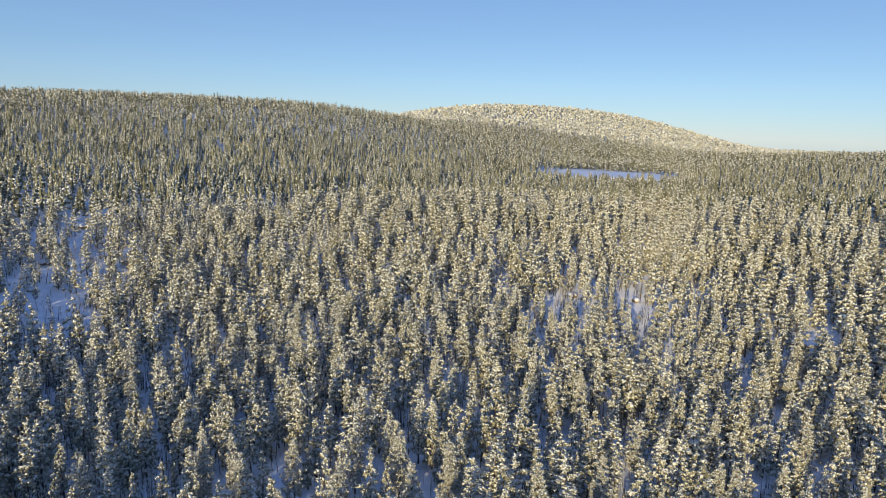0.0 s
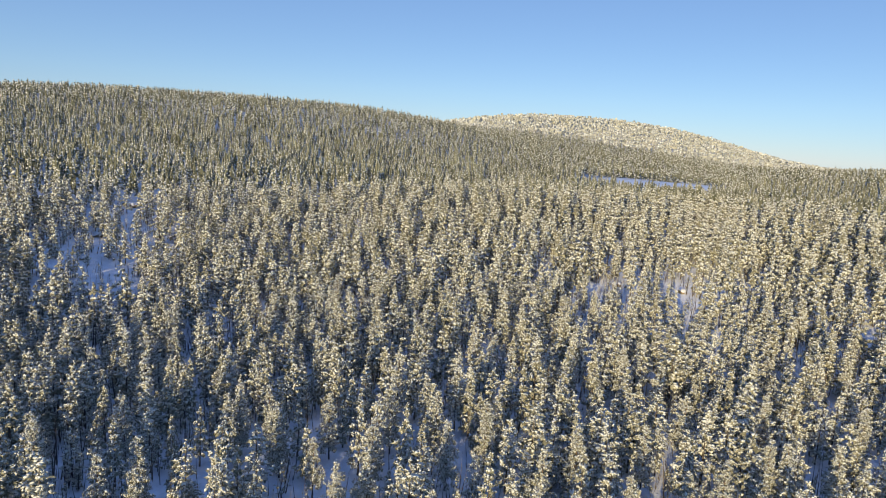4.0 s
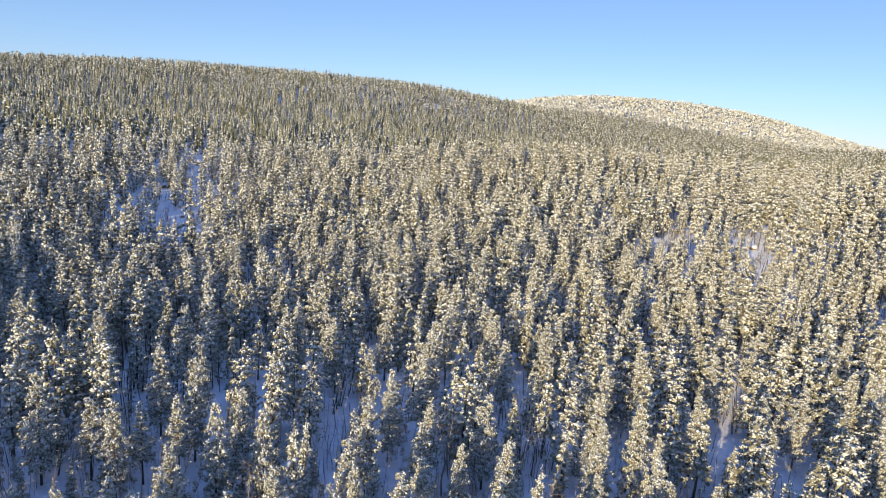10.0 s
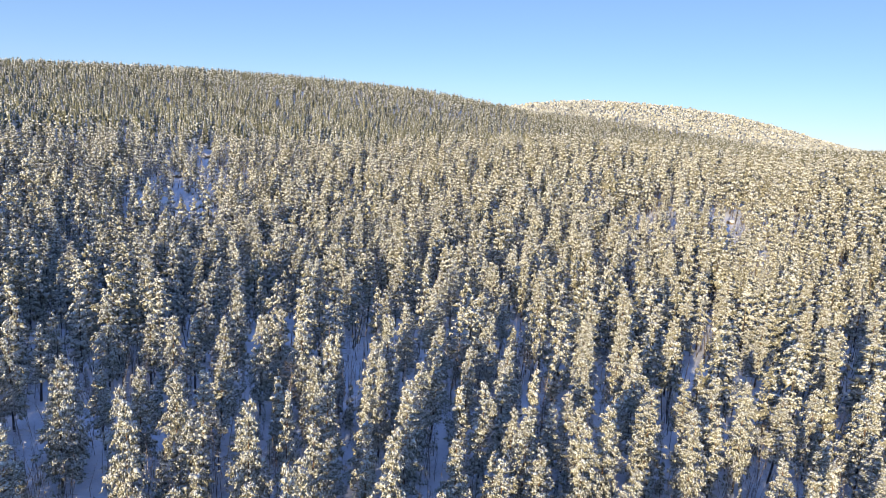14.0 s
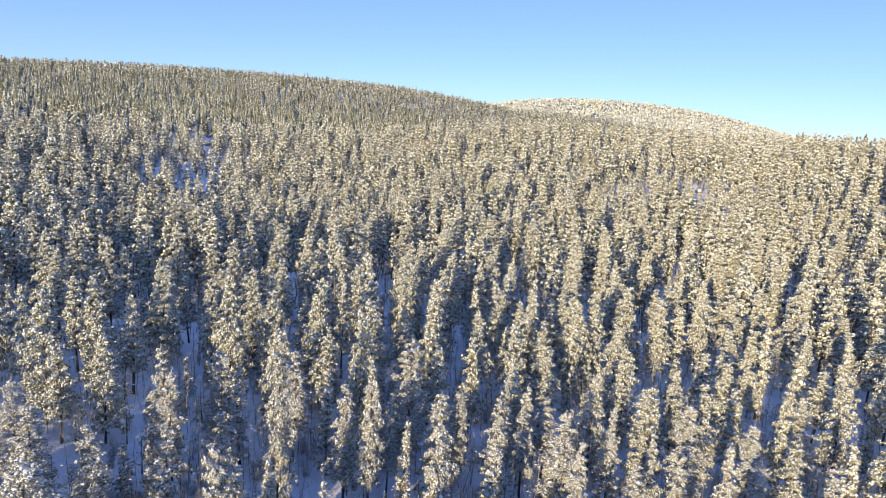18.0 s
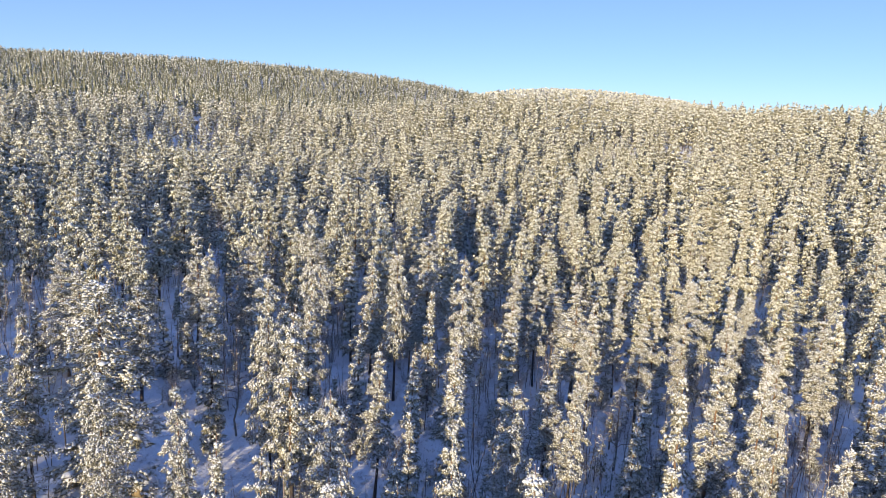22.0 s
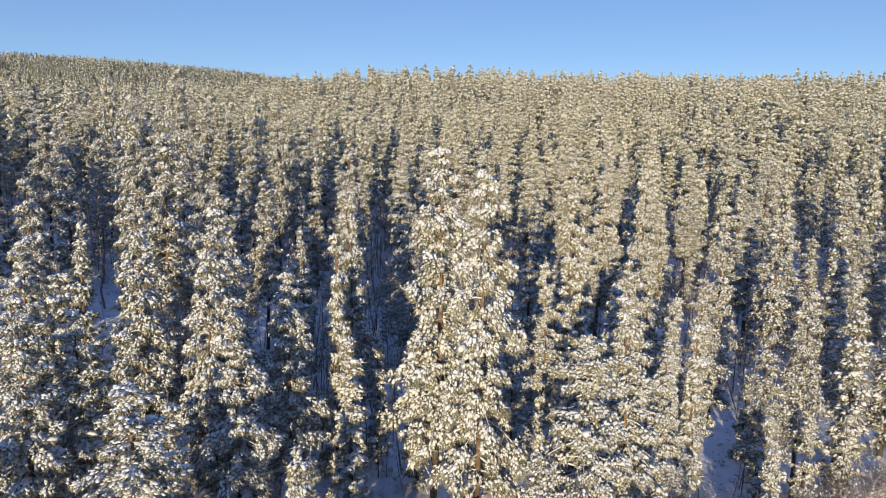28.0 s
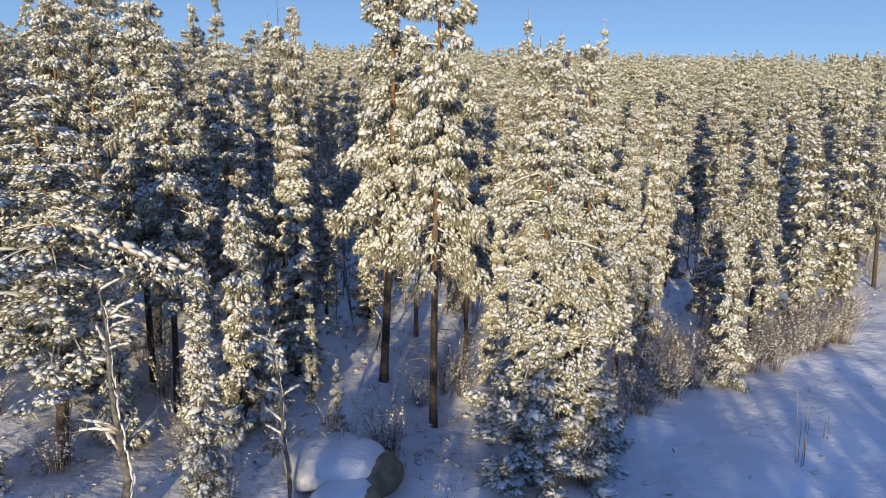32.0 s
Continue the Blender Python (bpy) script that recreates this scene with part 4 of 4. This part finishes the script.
# ---- bare birches, bushes and dry stalks ----
def bare_stem(rng, root, height, lean, forks, spread, r0, snowy):
    """Stem, limbs and twigs of a leafless tree or bush, under root."""
    z = np.linspace(-0.3, 1, 9)[:, None]
    lean = np.array([*lean, 0.0])
    wob = np.cumsum(rng.normal(0, 0.012 * height, (9, 3)), 0) * (1, 1, 0)
    path = np.array([0, 0, height]) * z + lean * height * np.clip(z, 0, 1) ** 1.4 + wob
    stem = tube(path, r0 * np.linspace(1.1, 0.15, 9), 7)
    limbs, snow_at, snow_way = [], [], []
    for k in range(forks):
        f = rng.uniform(0.28, 0.98)
        at = np.array([np.interp(f, np.linspace(-0.3, 1, 9), path[:, c]) for c in range(3)])
        a = rng.uniform(0, 2 * math.pi)
        long = spread * rng.uniform(0.5, 1.2) * (1.15 - f * 0.75)
        out = np.array([math.cos(a), math.sin(a), rng.uniform(0.3, 1.0)])
        u = np.linspace(0, 1, 5)[:, None]
        pts = at + out * u * long - np.array([0, 0, 1.0]) * 0.35 * long * u ** 2 + np.cumsum(rng.normal(0, 0.03 * long, (5, 3)), 0)
        limbs.append(tube(pts, np.linspace(r0 * 0.55 * (1.2 - f), 0.007, 5), 4))
        snow_at += [pts[1], (pts[1] + pts[2]) / 2, pts[2], pts[3]]
        snow_way += [pts[2] - pts[1]] * 2 + [pts[3] - pts[2]] * 2
        for m in range(7):
            c = pts[1] + (pts[4] - pts[1]) * rng.random()
            d = out * rng.uniform(0.2, 0.8) + rng.normal(0, 0.5, 3)
            tip = c + d * long * 0.42
            limbs.append(tube(np.stack([c, (c + tip) / 2 + (0, 0, 0.03 * long), tip]), [0.009, 0.006, 0.003], 3))
    thing("trunk", raw_mesh("trunk", *stem), BIRCH_BARK if snowy else DEADWOOD, root)
    if snowy:
        run = np.linspace(-0.1, 0.9, 46)
        strip = np.stack([np.interp(run, np.linspace(-0.3, 1, 9), path[:, c]) for c in range(3)], 1)
        thick = r0 * np.interp(run, [-0.1, 1], [1.0, 0.3])
        strip = strip + np.array([0.9, -0.3, 0])[None] * thick[:, None] + rng.normal(0, 0.015, strip.shape)
        v, f = lumps(rng, strip, np.gradient(strip, axis=0), np.full(46, height / 34), thick * rng.uniform(0.1, 0.45, 46), thick * rng.uniform(0.15, 0.4, 46), 0.2, True)
        thing("snow_crust", raw_mesh("snow_crust", v, f), SNOW, root, "white snow plastered along one side")
    tagged(thing("branchwork", raw_mesh("branchwork", *join(limbs)), TWIG, root), kind="stuff")
    if snowy:
        at, w = np.array(snow_at) + (0, 0, 0.02), np.array(snow_way)
        q = len(at)
        v, f = lumps(rng, at, w, np.linalg.norm(w, axis=1) * 0.62, rng.uniform(0.03, 0.07, q) * snowy, rng.uniform(0.03, 0.05, q) * snowy, 0.25, True)
        tagged(thing("snow_load", raw_mesh("snow_load", v, f), SNOW, root), kind="stuff")


def birch(x, y, height, lean, forks, spread, seed, snowy, label, stout=1.0):
    root = tagged(new("birch_tree"), label, "tree", group="bare birches", kind="thing")
    root.matrix_basis = pose(x, y, ground_at(x, y))
    bare_stem(np.random.default_rng(seed), root, height, lean, forks, spread, (0.012 * height + 0.02) * stout, snowy)
    return root


birch(-10.3, -27.2, 6.0, (-0.15, 0.18), 15, 1.6, 3, 1.2, "leaning dead birch with snow along its crooked limbs", 1.7)
birch(-13.2, -22.6, 9.0, (0.12, -0.05), 12, 3.2, 5, 1.8, "bare old birch with a long snow-covered bough", 1.3)


def long_bough(points, seed):
    """A stout dead bough, bent out over the clearing under a ridge of snow."""
    rng = np.random.default_rng(seed)
    root = tagged(new("dead_bough"), "long dead bough under a thick ridge of snow", "branch", kind="thing")
    p = np.array(points, float)
    u = np.linspace(0, 1, 12)
    path = np.stack([np.interp(u, np.linspace(0, 1, len(p)), p[:, c]) for c in range(3)], 1) + rng.normal(0, 0.03, (12, 3))
    thing("wood", raw_mesh("wood", *tube(path, np.linspace(0.1, 0.03, 12), 7)), DEADWOOD, root)
    fine = np.repeat(path, 4, 0) + rng.normal(0, 0.05, (48, 3)) + (0, 0, 0.09)
    along = np.repeat(np.gradient(path, axis=0), 4, 0)
    size = np.repeat(np.linspace(0.16, 0.08, 12), 4) * rng.uniform(0.6, 1.3, 48)
    tagged(thing("snow_ridge", raw_mesh("snow_ridge", *lumps(rng, fine, along, size * 1.8, size * 1.0, size * 0.8, 0.2, True)), SNOW, root), "thick lumpy ridge of white snow", kind="stuff")
    hang = path[rng.integers(0, 12, 260)] + rng.normal(0, 1, (260, 3)) * (0.3, 0.25, 0.2) - (0, 0, 0.3)
    droop = rng.normal(0, 0.5, hang.shape) - (0, 0, 0.8)
    size = rng.uniform(0.05, 0.12, 260)
    tagged(thing("foliage", raw_mesh("foliage", *blades(rng, hang, droop, size * 2, size * 0.24, 4), False), NEEDLES, root), kind="stuff")
    tagged(thing("snow_load", raw_mesh("snow_load", *lumps(rng, hang[:190] + (0, 0, 0.03), droop[:190], size[:190], size[:190] * 0.65, size[:190] * 0.5, 0.2, True)), SNOW, root), kind="stuff")
    twigs = []
    for k in range(10):
        c = path[rng.integers(2, 12)]
        tip = c + np.array([*rng.normal(0, 0.4, 2), -rng.uniform(0.1, 0.6)])
        twigs.append(tube(np.stack([c, (c + tip) / 2 + (0, 0, 0.06), tip]), [0.02, 0.014, 0.006], 4))
    tagged(thing("brushwood", raw_mesh("brushwood", *join(twigs)), TWIG, root), kind="stuff")


long_bough([(-12.7, -24.75, 13.6), (-11.9, -25.06, 13.05), (-10.2, -25.3, 12.25), (-8.9, -25.5, 11.85)], 91)
birch(-6.3, -26.8, 5.2, (-0.13, 0.28), 12, 1.2, 6, 1.2, "thin leaning birch dusted with snow")
birch(-2.6, -15.5, 4.0, (0.22, -0.06), 9, 1.2, 8, 1.0, "bent young birch bowed into an arch by snow")
for n, (x, y, height) in enumerate([(4.0, 67.8, 11.5), (-9.5, 77.1, 11), (5.8, 88.4, 11), (26, 70, 10), (-30, 62, 10), (7.5, 12, 8.0), (-16, -8, 7.5), (14.5, 8, 8.5), (21, -8, 7.0), (-26, 8, 8.0)]):
    birch(x, y, height, (0.04, 0.02), 26, 2.2, 40 + n, 0, "leafless brown birch with frosted twigs among the pines")


def bush(seed, height, stems):
    rng = np.random.default_rng(seed)
    root = tagged(new("bush"), "leafless bush of thin frosted brown twigs in the snow", "bush", group="bare bushes", kind="thing")
    pieces = []
    for k in range(stems):
        a, r = rng.uniform(0, 6.28), rng.uniform(0, 0.35)
        base = np.array([r * math.cos(a), r * math.sin(a), -0.1])
        tall = height * rng.uniform(0.55, 1.1)
        out = np.array([math.cos(a), math.sin(a), 0]) * rng.uniform(0.1, 0.55) * tall
        u = np.linspace(0, 1, 5)[:, None]
        pts = base + np.array([0, 0, tall]) * u + out * u ** 1.6 + np.cumsum(rng.normal(0, 0.02 * tall, (5, 3)), 0)
        pieces.append(tube(pts, np.linspace(0.013, 0.003, 5), 3))
        for m in range(6):
            f = rng.uniform(0.3, 0.95)
            c = np.array([np.interp(f, np.linspace(0, 1, 5), pts[:, q]) for q in range(3)])
            tip = c + np.array([*(rng.normal(0, 0.16, 2)), rng.uniform(0.08, 0.28)]) * tall
            pieces.append(tube(np.stack([c, (c + tip) / 2, tip]), [0.006, 0.004, 0.002], 3))
    tagged(thing("brushwood", raw_mesh("brushwood", *join(pieces)), TWIG, root), kind="stuff")
    v = np.concatenate([p[0][::9] for p in pieces])
    w = rng.normal(0, 1, v.shape) * (1, 1, 0.4)
    s = rng.uniform(0.02, 0.05, len(v))
    tagged(thing("snow_load", raw_mesh("snow_load", *lumps(rng, v, w, s * 1.5, s, s * 0.8)), SNOW, root), kind="stuff")
    return root


BUSHES = [bush(61, 2.1, 30), bush(62, 1.5, 24), bush(63, 2.6, 30)]
bush_spots = [(4.6, -23.9), (5.6, -22.9), (6.9, -21.8), (8.2, -20.9), (9.4, -20.1), (10.6, -19.3), (13.4, -18.9), (14.6, -18.3), (16, -17.6), (17.6, -17.2), (19.5, -16.2), (22, -15.2), (2.9, -26.0),
              (-6.8, -23.8), (-9.4, -24.0), (-12.6, -25.2), (-3.2, -23.6), (0.4, -19.5), (-8.3, -21.5), (-15.5, -22.5), (6.3, -19.3), (9.1, -17.2), (7.5, -21.0), (8.9, -19.8), (10.1, -18.6), (12.2, -18.9), (13.0, -18.0), (15.3, -17.3), (16.8, -16.7), (18.6, -16.0)]
for k in range(24):
    u = rng.random()
    bush_spots.append((4.5 + 19 * u + rng.normal(0, 0.5), -23.6 + 8.8 * u + abs(rng.normal(0, 1.1))))
while len(bush_spots) < 400:
    x, y = rng.uniform(-42, 38), rng.uniform(-27, 46)
    if not open_ground(x, y) and not aside(x, y):
        bush_spots.append((x, y))
for n, (x, y) in enumerate(bush_spots):
    m = pose(x, y, ground_at(x, y), 0, 0, 67 * n) @ Matrix.Diagonal((1, 1, rng.uniform(0.7, 1.25), 1))
    if n < 3:
        BUSHES[n].matrix_basis = m
    else:
        copy_thing(BUSHES[n % 3], pose(0, 0, 0)).matrix_basis = m


def dry_stalks(x, y, height, count, seed):
    rng = np.random.default_rng(seed)
    root = tagged(new("dry_stalks"), "thin dry stalks standing in open snow", "plant", kind="thing")
    root.matrix_basis = pose(x, y, ground_at(x, y))
    for k in range(count):
        tall = height * rng.uniform(0.6, 1.05)
        u = np.linspace(0, 1, 5)[:, None]
        base = np.array([*rng.normal(0, 0.16, 2), -0.15])
        pts = base + np.array([*rng.normal(0, 0.1, 2), 1.0]) * tall * u + np.cumsum(rng.normal(0, 0.015, (5, 3)), 0)
        thing("stalk", raw_mesh("stalk", *tube(pts, np.linspace(0.016, 0.005, 5), 5)), TWIG, root)


dry_stalks(11.0, -25.7, 2.9, 5, 71)
dry_stalks(13.2, -24.6, 0.9, 4, 72)
dry_stalks(-2.2, -27.6, 1.5, 5, 73)


def heath(count):
    """Tips of dwarf shrubs that poke through the snow under the trees."""
    rng = np.random.default_rng(81)
    x, y = rng.uniform(-34, 34, count), rng.uniform(-33, 24, count)
    x, y = x + 0.6 * np.sin(3 * y), y + 0.6 * np.sin(2 * x)
    keep = np.array([not (b < 0.5 * a - 25.5 and a > 0) or rng.random() < 0.06 for a, b in zip(x, y)])
    x, y = x[keep], y[keep]
    place = np.stack([x, y, land(x, y) + bumps(x, y) + 0.05], -1)
    way = rng.normal(0, 0.5, place.shape) + (0, 0, 1)
    v, f = blades(rng, place, way, rng.uniform(0.1, 0.34, len(x)), rng.uniform(0.006, 0.014, len(x)), 4)
    tagged(thing("dwarf_shrub", raw_mesh("dwarf_shrub", v, f, False), TWIG), "tips of dwarf shrubs poking through the snow", "undergrowth", kind="stuff")
    q = rng.choice(len(x), len(x) // 3, False)
    s = rng.uniform(0.05, 0.16, len(q))
    v, f = lumps(rng, place[q] + (0, 0, 0.02), rng.normal(0, 1, (len(q), 3)) * (1, 1, 0.1) + (0.01, 0, 0), s * 1.6, s, s * 0.35)
    tagged(thing("snow_lump", raw_mesh("snow_lump", v, f), GROUND_SNOW), "small humps of snow over stones and heather", "snow", kind="stuff")


heath(15000)
